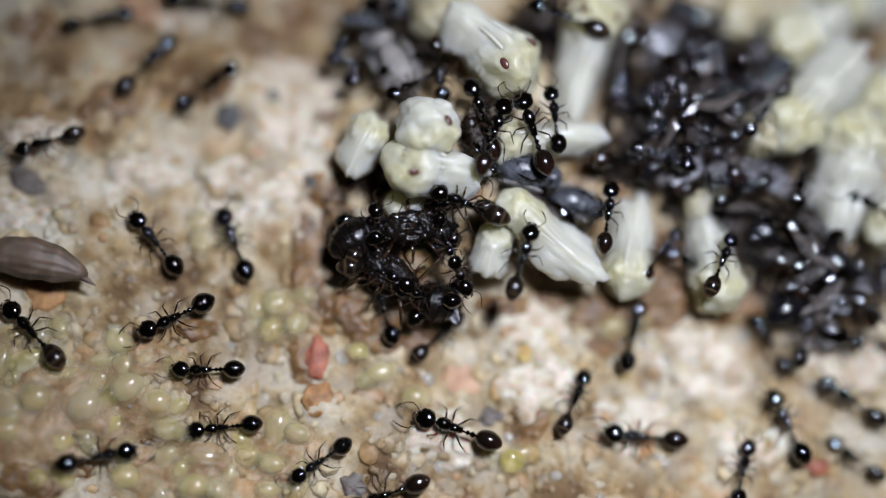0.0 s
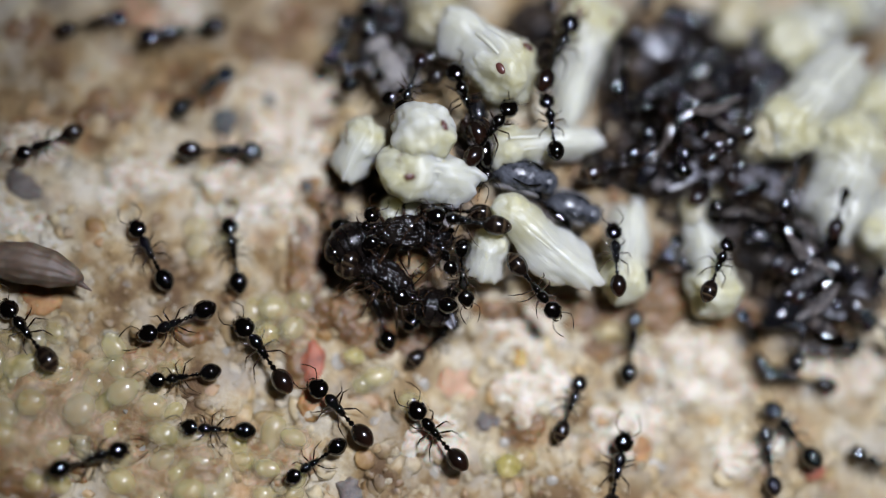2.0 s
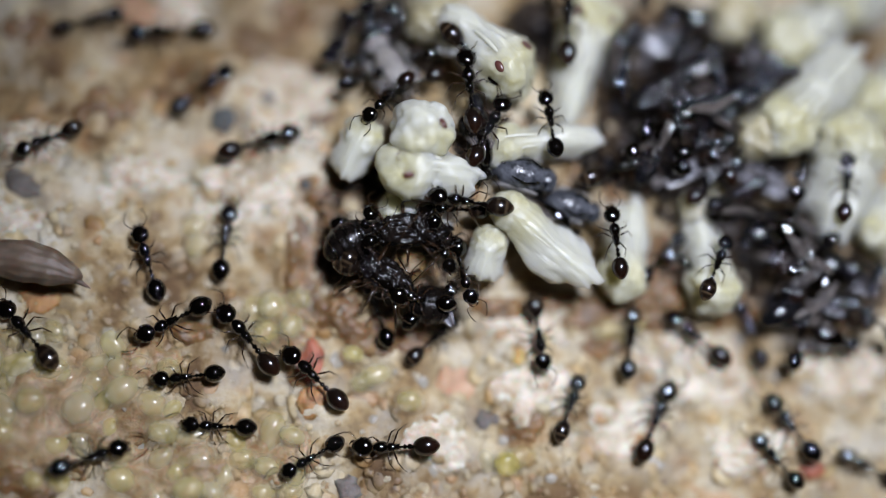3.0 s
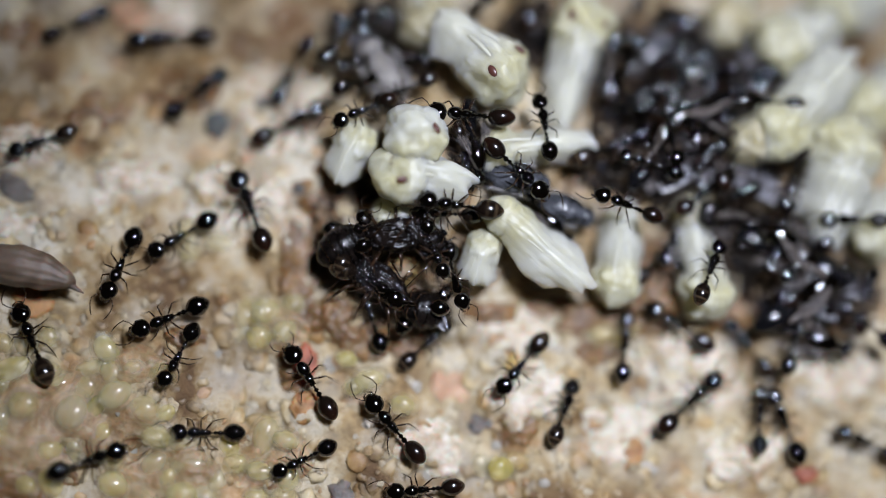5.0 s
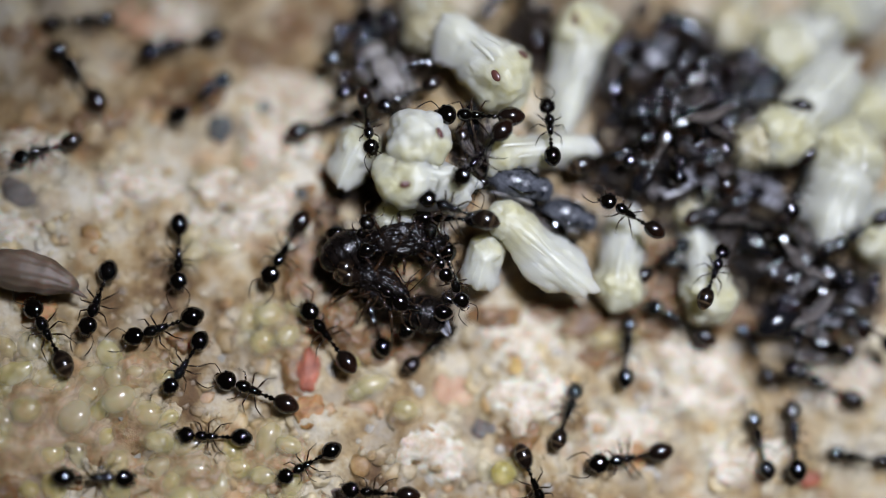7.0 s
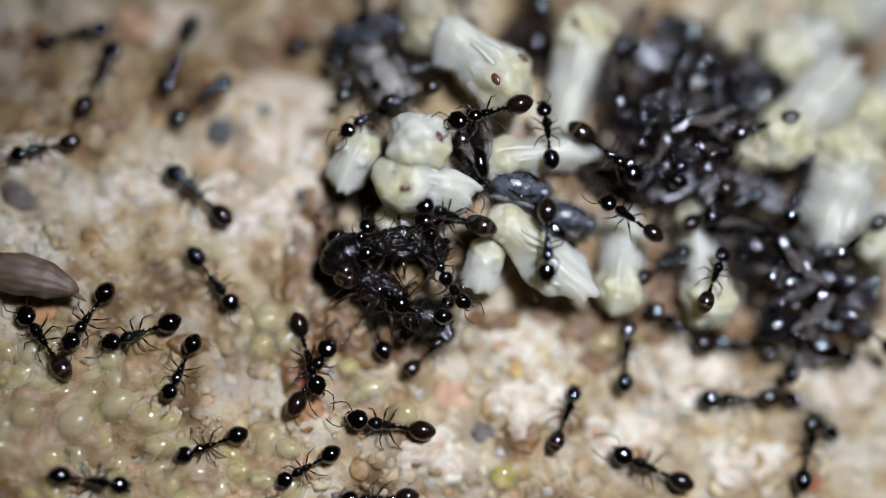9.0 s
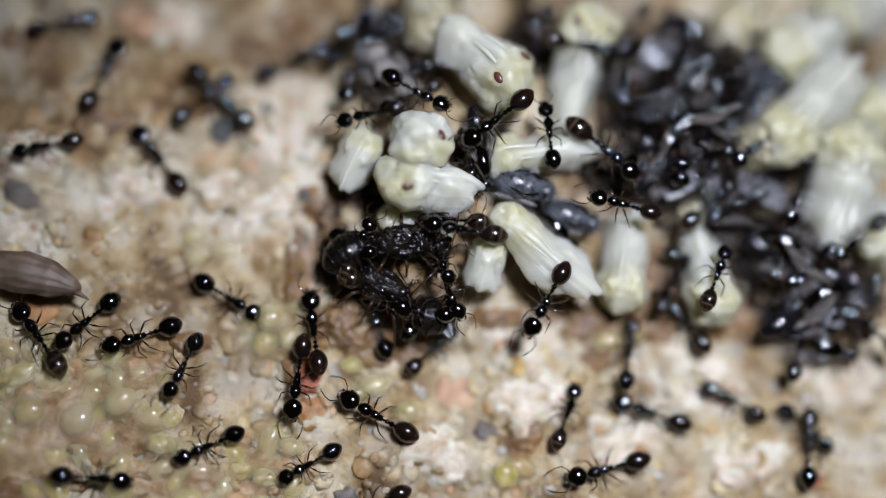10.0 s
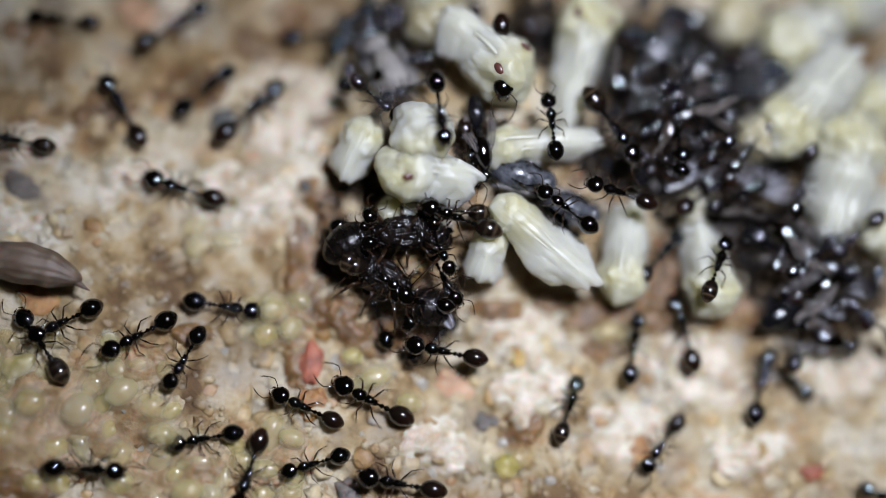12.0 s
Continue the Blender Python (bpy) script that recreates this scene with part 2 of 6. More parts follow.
def build_floor():
    bm = bmesh.new()
    xs = np.concatenate([np.linspace(-120, -22, 8), np.arange(-21.5, 22.5, 0.14), np.linspace(23, 120, 8)])
    ys = np.concatenate([np.linspace(-120, -15, 8), np.arange(-14.5, 17.5, 0.14), np.linspace(18, 120, 8)])
    grid = []
    for y in ys:
        row = []
        for x in xs:
            z = relief(x, y)
            row.append((x * MM, y * MM, z * MM))
        grid.append(row)
    nx, ny = len(xs), len(ys)
    verts = [p for row in grid for p in row]
    faces = [(j * nx + i, j * nx + i + 1, (j + 1) * nx + i + 1, (j + 1) * nx + i) for j in range(ny - 1) for i in range(nx - 1)]
    bm.free()
    me = bpy.data.meshes.new("ground")
    me.from_pydata(verts, [], faces)
    for p in me.polygons:
        p.use_smooth = True
    me.materials.append(EARTH)
    return tagged(new("ground", me), "cream and tan sandy floor of the ant nest", "ground", kind="structure")


ground = build_floor()


# ---- ants ----
LEG_ROOTS = [(0.42, 0.13, 0.42), (0.22, 0.14, 0.40), (0.03, 0.12, 0.40)]


def leg_points(index, side):
    """Hip, knee, ankle and foot of a leg, from its hip."""
    kx, ky, fx, fy = [(0.16, 0.30, 0.50, 0.40), (0.04, 0.36, -0.16, 0.62), (-0.24, 0.33, -0.66, 0.50)][index]
    x, y, z = LEG_ROOTS[index]
    knee = (kx, ky * side, 0.16)
    ankle = (kx + (fx - kx) * 0.6, (ky + (fy - ky) * 0.72) * side, -z * 0.66)
    foot = (fx, fy * side, -z + 0.02)
    return [(0, 0, 0), knee, ankle, foot]


def antenna_points(side):
    return [(0.16, 0.10 * side, 0.08), (0.30, 0.28 * side, 0.16), (0.46, 0.40 * side, 0.16), (0.66, 0.38 * side, 0.02), (0.86, 0.30 * side, -0.14), (0.98, 0.22 * side, -0.24)]


def box_head(p):
    """A squarish head: full cheeks, flat crown and a notched hind edge."""
    wide = 1 + 0.12 * math.cos(2.0 * p.x + 0.6)
    return Vector((p.x * (1 - 0.10 * max(0, -p.x) * (1 - p.y * p.y)), p.y * wide, p.z * (1 - 0.14 * max(0, p.z))))


def build_worker(gaster_material, label, long, wide):
    """A worker: long and wide are the half length and half width of its gaster."""
    ant = tagged(new("worker_ant"), label, "ant", "worker ants of the colony")
    ant.empty_display_size = 0.0005
    bm = bmesh.new()
    ball(bm, (0.44, 0, 0.56), (0.27, 0.215, 0.20), (0, -8, 0))
    ball(bm, (0.14, 0, 0.52), (0.25, 0.150, 0.16), (0, 12, 0))
    ball(bm, (-0.05, 0, 0.50), (0.13, 0.115, 0.12))
    for side in (1, -1):
        tube(bm, [(-0.10, 0.07 * side, 0.58), (-0.18, 0.085 * side, 0.66)], [0.03, 0.006], 5)
    part("mesosoma", bm, SHELL, ant)
    bm = bmesh.new()
    tube(bm, [(0.11, 0, -0.01), (0.0, 0, 0.0), (-0.12, 0, 0.0)], [0.045, 0.038, 0.05], 8)
    ball(bm, (-0.06, 0, 0.05), (0.075, 0.085, 0.095), seg=10, rings=7)
    part("petiole", bm, SHELL, ant, at=(-0.27, 0, 0.45))
    bm = bmesh.new()
    ball(bm, (0, 0, 0), (0.095, 0.10, 0.09), seg=10, rings=7)
    ball(bm, (-0.09, 0, 0), (0.06, 0.05, 0.05), seg=8, rings=6)
    part("postpetiole", bm, SHELL, ant, at=(-0.49, 0, 0.47))
    bm = bmesh.new()
    base = 1.02 - long
    ball(bm, (-long, 0, 0.0), (long, wide, wide * 0.94), (0, 4, 0), 20, 16,
         lambda p: Vector((p.x, p.y * (1 - 0.24 * max(0, -p.x) ** 1.6), p.z * (1 - 0.2 * max(0, -p.x) ** 1.6))))
    gaster = part("gaster", bm, gaster_material, ant, at=(-base, 0, 0.50))
    for u in (-0.20, 0.30, 0.66):
        bm = bmesh.new()
        r = wide * math.sqrt(1 - u * u) * (1 - 0.24 * max(0, u) ** 1.6)
        ring = [(-long - u * long, math.cos(a) * (r + 0.004), math.sin(a) * (r * 0.94 + 0.004) + u * long * 0.07) for a in np.linspace(0, math.tau, 21)]
        tube(bm, ring, [0.005] * 21, 4)
        part("plate_edge", bm, SHELL, gaster)
    bm = bmesh.new()
    ball(bm, (0.27, 0, 0), (0.36, 0.295, 0.25), (0, 8, 0), 18, 14, box_head)
    head = part("head", bm, SHELL, ant, at=(0.76, 0, 0.53))
    for side in (1, -1):
        bm = bmesh.new()
        ball(bm, (0.34, 0.27 * side, 0.08), (0.07, 0.04, 0.065), seg=8, rings=6)
        part("eye", bm, EYE_M, head)
        bm = bmesh.new()
        tube(bm, [(0.52, 0.15 * side, -0.06), (0.63, 0.14 * side, -0.09), (0.70, 0.03 * side, -0.10)], [0.05, 0.04, 0.012], 5)
        part("mandible", bm, LEG, head)
        bm = bmesh.new()
        tube(bm, antenna_points(side), [0.020, 0.017, 0.020, 0.018, 0.026, 0.014], 6)
        part("antenna", bm, LEG, head, at=(0.28, 0, 0))
        for k in range(3):
            bm = bmesh.new()
            pts = leg_points(k, side)
            mid = [tuple((Vector(a) + Vector(b)) / 2) for a, b in zip(pts, pts[1:])]
            line = [pts[0], mid[0], pts[1], mid[1], pts[2], mid[2], pts[3]]
            tube(bm, line, [0.026, 0.038, 0.021, 0.026, 0.015, 0.012, 0.009], 6)
            x, y, z = LEG_ROOTS[k]
            part("leg", bm, LEG, ant, at=(x, y * side, z))
    return ant


WORKERS = {
    "p": build_worker(SHELL, "glossy black worker ant on the sandy floor", 0.43, 0.355),
    "s": build_worker(BANDED, "black worker ant with pale brown bands round its full gaster", 0.49, 0.335),
    "w": build_worker(TIPPED, "glossy black worker ant walking, with dark brown gaster tip", 0.44, 0.318),
}
used_kinds = set()
rng_ant = random.Random(7)


PLACES = {
    "p": ("glossy black worker ant", ""), "s": ("black worker ant", " with banded gaster"), "w": ("glossy black worker ant", " with brown gaster tip"),
}


def worker(kind, size, bend=0.0, place="on the sandy nest floor"):
    """One more worker ant. bend: degrees by which its gaster is swung aside."""
    if kind in used_kinds:
        ant = copy_thing(WORKERS[kind], Matrix())
    else:
        used_kinds.add(kind)
        ant = WORKERS[kind]
    tagged(ant, PLACES[kind][0] + PLACES[kind][1] + " " + place)
    ant.scale = (size, size, size)
    nod, swing = rng_ant.uniform(-4, 8), rng_ant.uniform(-9, 9)
    for child in ant.children:
        if child.name.startswith("head"):
            child.rotation_euler = (0, radians(nod), radians(swing - bend * 0.5))
        elif child.name.startswith("gaster"):
            child.rotation_euler = (0, radians(rng_ant.uniform(-6, 6)), radians(bend))
        elif child.name.startswith("leg"):
            child.rotation_euler = (0, 0, radians(rng_ant.uniform(-11, 11)))
    return ant


def settle(ant, x, y, turn, up=0.0, tilt=0.0, lean=0.0):
    s = ant.scale.x
    ant.matrix_basis = stand(x, y, turn, up, tilt, lean) @ Matrix.Diagonal((s, s, s, 1))
    return ant


# ---- queen ----
def leg_between(parent, points, thick, mat=SHELL, name="leg"):
    bm = bmesh.new()
    tube(bm, points, [thick * (1 - 0.65 * k / (len(points) - 1)) for k in range(len(points))], 7)
    return part(name, bm, mat, parent)


def rugged(p):
    """Furrowed plates of the thorax and head."""
    n = noise.noise(p * 2.6 + Vector((5, 2, 7))) + 0.6 * noise.noise(p * 6.0) + 0.3 * noise.noise(p * 13.0)
    groove = 0.05 * math.sin(p.y * 22 + 2 * n)
    return Vector((p.x * (1 + 0.05 * n), p.y * (1 + 0.14 * n), p.z * (1 + 0.20 * n + groove) * (1 - 0.12 * max(0, p.z) ** 2)))


def plated(p):
    """Overlapping plates: each ring steps down behind its edge."""
    step = (p.x * 3.2 + 10) % 1.0
    k = (1 - 0.2 * max(0, -p.x) ** 2) * (1 - 0.05 * step)
    return Vector((p.x, p.y * k, p.z * k))


def build_queen(label, size=1.0):
    queen = tagged(new("queen_ant"), label, "ant")
    bm = bmesh.new()
    ball(bm, (0.0, 0, 1.05), (0.95, 0.60, 0.60), (0, 10, 0), 72, 54, rugged)
    ball(bm, (0.45, 0, 1.15), (0.46, 0.54, 0.48), (0, 0, 0), 60, 44, rugged)
    ball(bm, (-0.75, 0, 1.0), (0.42, 0.44, 0.46), (0, 0, 0), 50, 40, rugged)
    mesosoma = part("mesosoma", bm, QUEEN_SHELL, queen)
    for side in (1, -1):
        bm = bmesh.new()
        ball(bm, (0.1, 0.5 * side, 1.3), (0.16, 0.05, 0.08), seg=8, rings=6)
        part("wing_scar", bm, GREYSHELL, mesosoma)
    bm = bmesh.new()
    ball(bm, (-1.35, 0, 0.85), (0.18, 0.24, 0.30))
    ball(bm, (-1.68, 0, 0.85), (0.22, 0.30, 0.28))
    part("petiole", bm, SHELL, queen)
    bm = bmesh.new()
    ball(bm, (0, 0, 0), (0.95, 0.72, 0.66), (0, 0, 0), 48, 60, plated)
    gaster = part("gaster", bm, QUEEN_SHELL, queen, "dark plated gaster with wet sheen", at=(-1.95, -0.15, 0.80))
    gaster.rotation_euler = (0, radians(-6), radians(26))
    for x in (-0.75, -0.35, 0.1, 0.55):
        bm = bmesh.new()
        x = x * 0.76
        r = math.sqrt(1 - (x / 0.95) ** 2)
        tube(bm, [(x, math.cos(a) * 0.722 * r, math.sin(a) * 0.662 * r) for a in np.linspace(0, math.tau, 29)], [0.02] * 29, 5)
        part("plate_edge", bm, SHELL, gaster)
    bm = bmesh.new()
    ball(bm, (0.42, 0, 0), (0.56, 0.50, 0.44), (0, 22, 0), 64, 48, rugged)
    head = part("head", bm, QUEEN_SHELL, queen, at=(0.85, 0, 1.05))
    head.rotation_euler = (0, radians(18), radians(-48))
    for side in (1, -1):
        bm = bmesh.new()
        ball(bm, (0.52, 0.51 * side, 0.12), (0.15, 0.08, 0.13), seg=10, rings=8)
        part("eye", bm, EYE_M, head)
        bm = bmesh.new()
        tube(bm, [(0.75, 0.25 * side, -0.22), (0.98, 0.24 * side, -0.30), (1.08, 0.05 * side, -0.32)], [0.09, 0.08, 0.02], 6)
        part("mandible", bm, LEG, head)
        leg_between(head, [(0.72, 0.16 * side, 0.06), (0.9, 0.62 * side, 0.2), (1.2, 0.75 * side, -0.1), (1.5, 0.55 * side, -0.4)], 0.045, name="antenna")
        for k, (x, fx) in enumerate(((0.45, 0.9), (0.0, 0.0), (-0.6, -1.1))):
            leg_between(queen, [(x, 0.35 * side, 0.75), (x + fx * 0.3, 0.85 * side, 1.25), (x + fx * 0.6, 1.10 * side, 0.5), (x + fx * 0.75, 1.22 * side, 0.05)], 0.085, LEG)
    queen.scale = (size, size, size)
    return queen


# ---- brood ----
def lathe(bm, spine, radii, sides=18, rings=22, flat=1.0, seed=0.0, rough=0.05):
    """A soft closed body round a bent spine, its radii eased from point to point, with uneven skin."""
    n = len(spine)
    pts = [Vector(p) for p in spine]
    made = []
    for k in range(rings + 1):
        u = 0.5 - 0.5 * math.cos(math.pi * k / rings)
        f = u * (n - 1)
        i = min(int(f), n - 2)
        w = f - i
        a, b, c, d = pts[max(i - 1, 0)], pts[i], pts[i + 1], pts[min(i + 2, n - 1)]
        p = 0.5 * ((2 * b) + (c - a) * w + (2 * a - 5 * b + 4 * c - d) * w * w + (3 * b - a - 3 * c + d) * w ** 3)
        e = w * w * (3 - 2 * w)
        r = (radii[i] * (1 - e) + radii[i + 1] * e) * math.sqrt(max(0.0004, 1 - abs(2 * u - 1) ** 4))
        way = (pts[i + 1] - pts[i]).normalized()
        across = way.cross(Vector((0, 0, 1))).normalized()
        over = across.cross(way)
        ring = []
        for m in range(sides):
            t = m * math.tau / sides
            v = across * math.cos(t) + over * math.sin(t) * flat
            j = noise.noise((p + v * r) * 2.2 + Vector((seed, seed * 2, 1))) + 0.5 * noise.noise((p + v * r) * 5.5 + Vector((seed, 3, seed)))
            ring.append(bm.verts.new(p + v * r * (1 + rough * 2 * j)))
        made.append(ring)
    for r, q in zip(made, made[1:]):
        for m in range(sides):
            bm.faces.new((r[m], r[(m + 1) % sides], q[(m + 1) % sides], q[m]))
    bm.faces.new(made[0][::-1])
    bm.faces.new(made[-1])


def fan(bm, length, half, r, side, seed, pleats, over):
    """One folded wing: a soft pleated lobe that spreads from the shoulder to a torn hind edge."""
    nu, nv = 26, 22
    sheets = []
    for top in (1, -1):
        grid = []
        for i in range(nu + 1):
            u = i / nu
            row = []
            for j in range(nv + 1):
                v = j / nv
                torn = 0.16 * noise.noise(Vector((v * 2.2, seed, side))) + 0.05 * noise.noise(Vector((v * 7.0, seed, side)))
                x = over * r - u * (length + over * r) * (1 - 0.30 * v * v + torn * u * u)
                root = min(0.80 * half, 0.74 * r)
                spread = (root + (half - root) * math.sin(1.7 * u) ** 1.3) * (1 + 0.28 * noise.noise(Vector((u * 2.6, seed + 5, side))) + 0.10 * noise.noise(Vector((u * 8, seed + 2, side))))
                y = (v * 1.06 - 0.06) * spread + 0.14 * half * noise.noise(Vector((u * 2.0, seed, 4))) * side * u
                edge = math.sqrt(max(0.0, 1 - v ** 3)) * math.sqrt(max(0.0, 1 - (2 * u - 1) ** 4))
                crown = r * (1.56 - 0.36 * u - 0.30 * u * u * u - (0.50 + 0.2 * u) * v * v)
                ridge = 0.016 * r * math.sin(v * pleats * math.pi + 3.0 * noise.noise(Vector((u * 2.5, v, seed)))) * min(1, u * 4)
                lump = 0.20 * r * noise.noise(Vector((x * 1.3, y * 1.6, seed))) + 0.04 * r * noise.noise(Vector((x * 3.5, y * 4.5, seed)))
                z = crown + (0.26 * r * edge + ridge * edge + lump * (0.3 + 0.7 * edge) if top > 0 else -0.34 * r * edge + 0.3 * lump)
                row.append(bm.verts.new((x, y * side, z)))
            grid.append(row)
        for i in range(nu):
            for j in range(nv):
                quad = (grid[i][j], grid[i + 1][j], grid[i + 1][j + 1], grid[i][j + 1])
                bm.faces.new(quad if top * side < 0 else quad[::-1])
        sheets.append(grid)
    a, b = sheets
    border = [(0, j) for j in range(nv + 1)] + [(i, nv) for i in range(1, nu + 1)] + [(nu, j) for j in range(nv - 1, -1, -1)] + [(i, 0) for i in range(nu - 1, 0, -1)]
    for (i, j), (k, m) in zip(border, border[1:] + border[:1]):
        bm.faces.new((a[i][j], a[k][m], b[k][m], b[i][j]))
    bmesh.ops.recalc_face_normals(bm, faces=list({f for g in sheets for row in g for v in row for f in v.link_faces}))


def soft_head(p, seed):
    """A soft head: sunken round the mouth, with swollen cheeks and wrinkled skin."""
    off = Vector((seed, 1, 2))
    n = 0.22 * noise.noise(p * 1.4 + off) + 0.10 * noise.noise(p * 3.2 + off) + 0.035 * noise.noise(p * 8.0 + off)
    mouth = 0.10 * math.exp(-((p.x - 0.35) ** 2 + p.y * p.y) * 7) * max(0, p.z)
    return p * (1 + n - mouth)


BROOD_WORDS = {"white": "milky white ant pupa with a pleated wing fan", "cream": "cream translucent ant pupa with folded wing fan", "yellow": "yellowish soft ant pupa in the brood pile"}


def build_pupa(kind, x, y, turn, head_r, length, width, up, lean, eyes, seed):
    """A naked ant pupa lying on its back: round head at its origin, body, folded legs and wing fan towards -x."""
    pupa = tagged(new("ant_pupa"), BROOD_WORDS[kind], "pupa", "ant brood")
    rng = random.Random(int(seed * 10))
    skin = PUPA_Y if kind == "yellow" else PUPA
    r, half = head_r, width / 2
    bm = bmesh.new()
    ball(bm, (-0.06 * r, 0, r * 0.9), (r * 1.08, r, r * 0.9), (0, 0, rng.uniform(-20, 20)), 44, 34, lambda p: soft_head(p, seed))
    for k in range(5):
        a = rng.uniform(0, math.tau)
        ball(bm, (0.55 * r * math.cos(a), 0.62 * r * math.sin(a), r * rng.uniform(0.75, 1.25)), (r * rng.uniform(0.38, 0.55), r * rng.uniform(0.32, 0.5), r * rng.uniform(0.3, 0.42)), (0, rng.uniform(-20, 20), rng.uniform(0, 180)), 20, 14, lambda p: soft_head(p, seed + 3))
    lathe(bm, [(r * 0.3, 0, r * 0.70), (-length * 0.22, 0, r * 0.66), (-length * 0.55, rng.uniform(-0.1, 0.1), r * 0.58), (-length * 0.90, rng.uniform(-0.2, 0.2), r * 0.50)],
          [r * 0.92, max(half * 0.66, r * 0.88), half * 0.90, half * 0.55], 22, 26, 0.74 * r / max(r, half), seed, 0.07)
    for side in (1, -1):
        fan(bm, length, half, r, side, seed, 7 if kind == "white" else 5, 0.10 if eyes else 0.45)
    # one soft skin over head, body and folded wings
    head = part("body", bm, skin, pupa)
    melt = head.modifiers.new("melt", "REMESH")
    melt.mode, melt.voxel_size, melt.use_smooth_shade = "VOXEL", 0.042 * MM, True
    even = head.modifiers.new("even", "SMOOTH")
    even.factor, even.iterations = 0.5, 3
    for side in (1, -1):
        if eyes == 1 or (eyes == 2 and side == 1):
            bm = bmesh.new()
            ball(bm, (0.02 * r, 0.60 * r * side, 1.63 * r), (0.19 * r, 0.12 * r, 0.06 * r), (-38 * side, 0, 12 * side), 12, 8)
            part("eye", bm, SPOT, head, "red-brown eye spot")
        if eyes == 1 and lean == 14:
            bm = bmesh.new()
            tube(bm, [(0.46 * r, 0.04 * r * side, 1.70 * r), (0.42 * r, 0.11 * r * side, 1.73 * r), (0.35 * r, 0.15 * r * side, 1.75 * r)], [0.014, 0.022, 0.012], 6)
            part("mandible", bm, SPOT, head, "small brown mandible tip")
        # a leg folded over the breast
        bm = bmesh.new()
        lathe(bm, [(0.22 * r, 0.18 * r * side, 1.56 * r), (-0.20 * r, 0.30 * r * side, 1.64 * r), (-length * 0.34, 0.24 * r * side, r * 1.53), (-length * 0.58, 0.15 * r * side, r * 1.28)],
              [0.03 * r, 0.06 * r, 0.07 * r, 0.03 * r], 8, 16, 1.0, seed, 0.2)
        part("leg", bm, LIMB, pupa)
    pupa.matrix_basis = stand(x, y, turn, up, 0, lean)


# kind, head x, y, heading, head radius, length, width, lift, lean, eye spots shown
for k, row in enumerate([
    ("white", -1.08, 1.94, 173, 0.93, 2.24, 1.65, 0.75, 14, 1),
    ("cream", -0.63, 3.24, -78, 0.97, 0.98, 1.65, 0.55, 0, 2),
    ("white", -2.44, 3.34, 64, 0.68, 1.45, 1.32, 0.35, 0, 0),
    ("white", 1.46, -0.02, 75, 0.57, 1.24, 1.18, 0.45, 0, 0),
    ("white", 2.09, 0.91, 138, 0.64, 3.34, 1.86, 0.45, 0, 0),
    ("white", -1.36, 1.12, 167, 0.57, 1.74, 1.07, 0.25, 0, 0),
    ("white", 5.75, -0.99, -99, 0.79, 2.77, 1.58, 0.25, 0, 0),
    ("white", 8.67, -1.38, -81, 0.86, 2.60, 1.50, 0.15, 10, 0),
    ("cream", 1.79, 5.29, -48, 1.07, 2.73, 1.86, 0.45, -16, 1),
    ("yellow", 0.05, 7.32, -75, 1.00, 2.15, 1.72, 0.30, 0, 1),
    ("white", 4.70, 7.31, 76, 0.97, 3.72, 1.54, 0.60, 10, 1),
    ("cream", 1.95, 2.96, -173, 0.68, 3.25, 1.18, 0.05, 0, 0),
    ("white", 11.64, 6.83, -154, 1.11, 2.36, 1.79, 0.35, 0, 0),
    ("cream", 11.02, 3.76, -137, 1.00, 3.80, 2.00, 0.45, 0, 0),
    ("white", 13.22, 3.22, 75, 1.11, 3.44, 2.22, 0.50, 0, 0),
    ("white", 13.48, 8.21, -163, 1.07, 2.44, 1.79, 0.25, 0, 0),
    ("white", 14.30, 4.60, -135, 1.00, 2.92, 1.79, 0.30, 0, 0),
    ("yellow", 10.28, 3.47, 23, 0.79, 0.98, 1.25, 0.60, 0, 0),
    ("yellow", 8.25, 1.20, -127, 0.61, 1.24, 1.07, 0.15, 0, 0),
    ("yellow", 9.87, 7.65, -123, 0.90, 2.25, 1.43, 0.10, 0, 0),
    ("white", 14.16, 0.47, -123, 0.82, 1.89, 1.61, 0.20, 0, 0),
]):
    build_pupa(*row, seed=3.7 * k + 1)


def build_dark_pupa(x, y, turn, size, lean, skin):
    """A pupa that has darkened to slate before hatching, with a pale seam and grey wing pads."""
    pupa = tagged(new("dark_pupa"), "slate grey darkened ant pupa with pale wing seam" if skin == SLATE else "pale grey ageing ant pupa with folded wing pads", "pupa", "ant brood")
    bm = bmesh.new()
    ball(bm, (-0.1, 0, 0.55), (1.1, 0.72, 0.62), (0, 0, 0), 24, 18, lambda p: Vector((p.x, p.y * (1 + 0.02 * math.cos(p.x * 26)), p.z * (1 + 0.02 * math.cos(p.x * 26)))))
    part("body", bm, skin, pupa)
    bm = bmesh.new()
    ball(bm, (1.0, 0, 0.5), (0.42, 0.5, 0.42), (0, 0, 0), 16, 12)
    part("head", bm, skin, pupa)
    for side in (1, -1):
        bm = bmesh.new()
        ball(bm, (-0.15, 0.66 * side, 0.55), (0.95, 0.10, 0.26), (10 * side, 0, 0), 16, 10)
        part("wing_pad", bm, PALE_SEAM, pupa, "pale folded wing pad")
        leg_between(pupa, [(0.7, 0.3 * side, 1.02), (0.2, 0.5 * side, 1.12), (-0.4, 0.35 * side, 1.10)], 0.06)
    pupa.matrix_basis = stand(x, y, turn, 0.35, 0, lean) @ Matrix.Diagonal((size, size, size, 1))


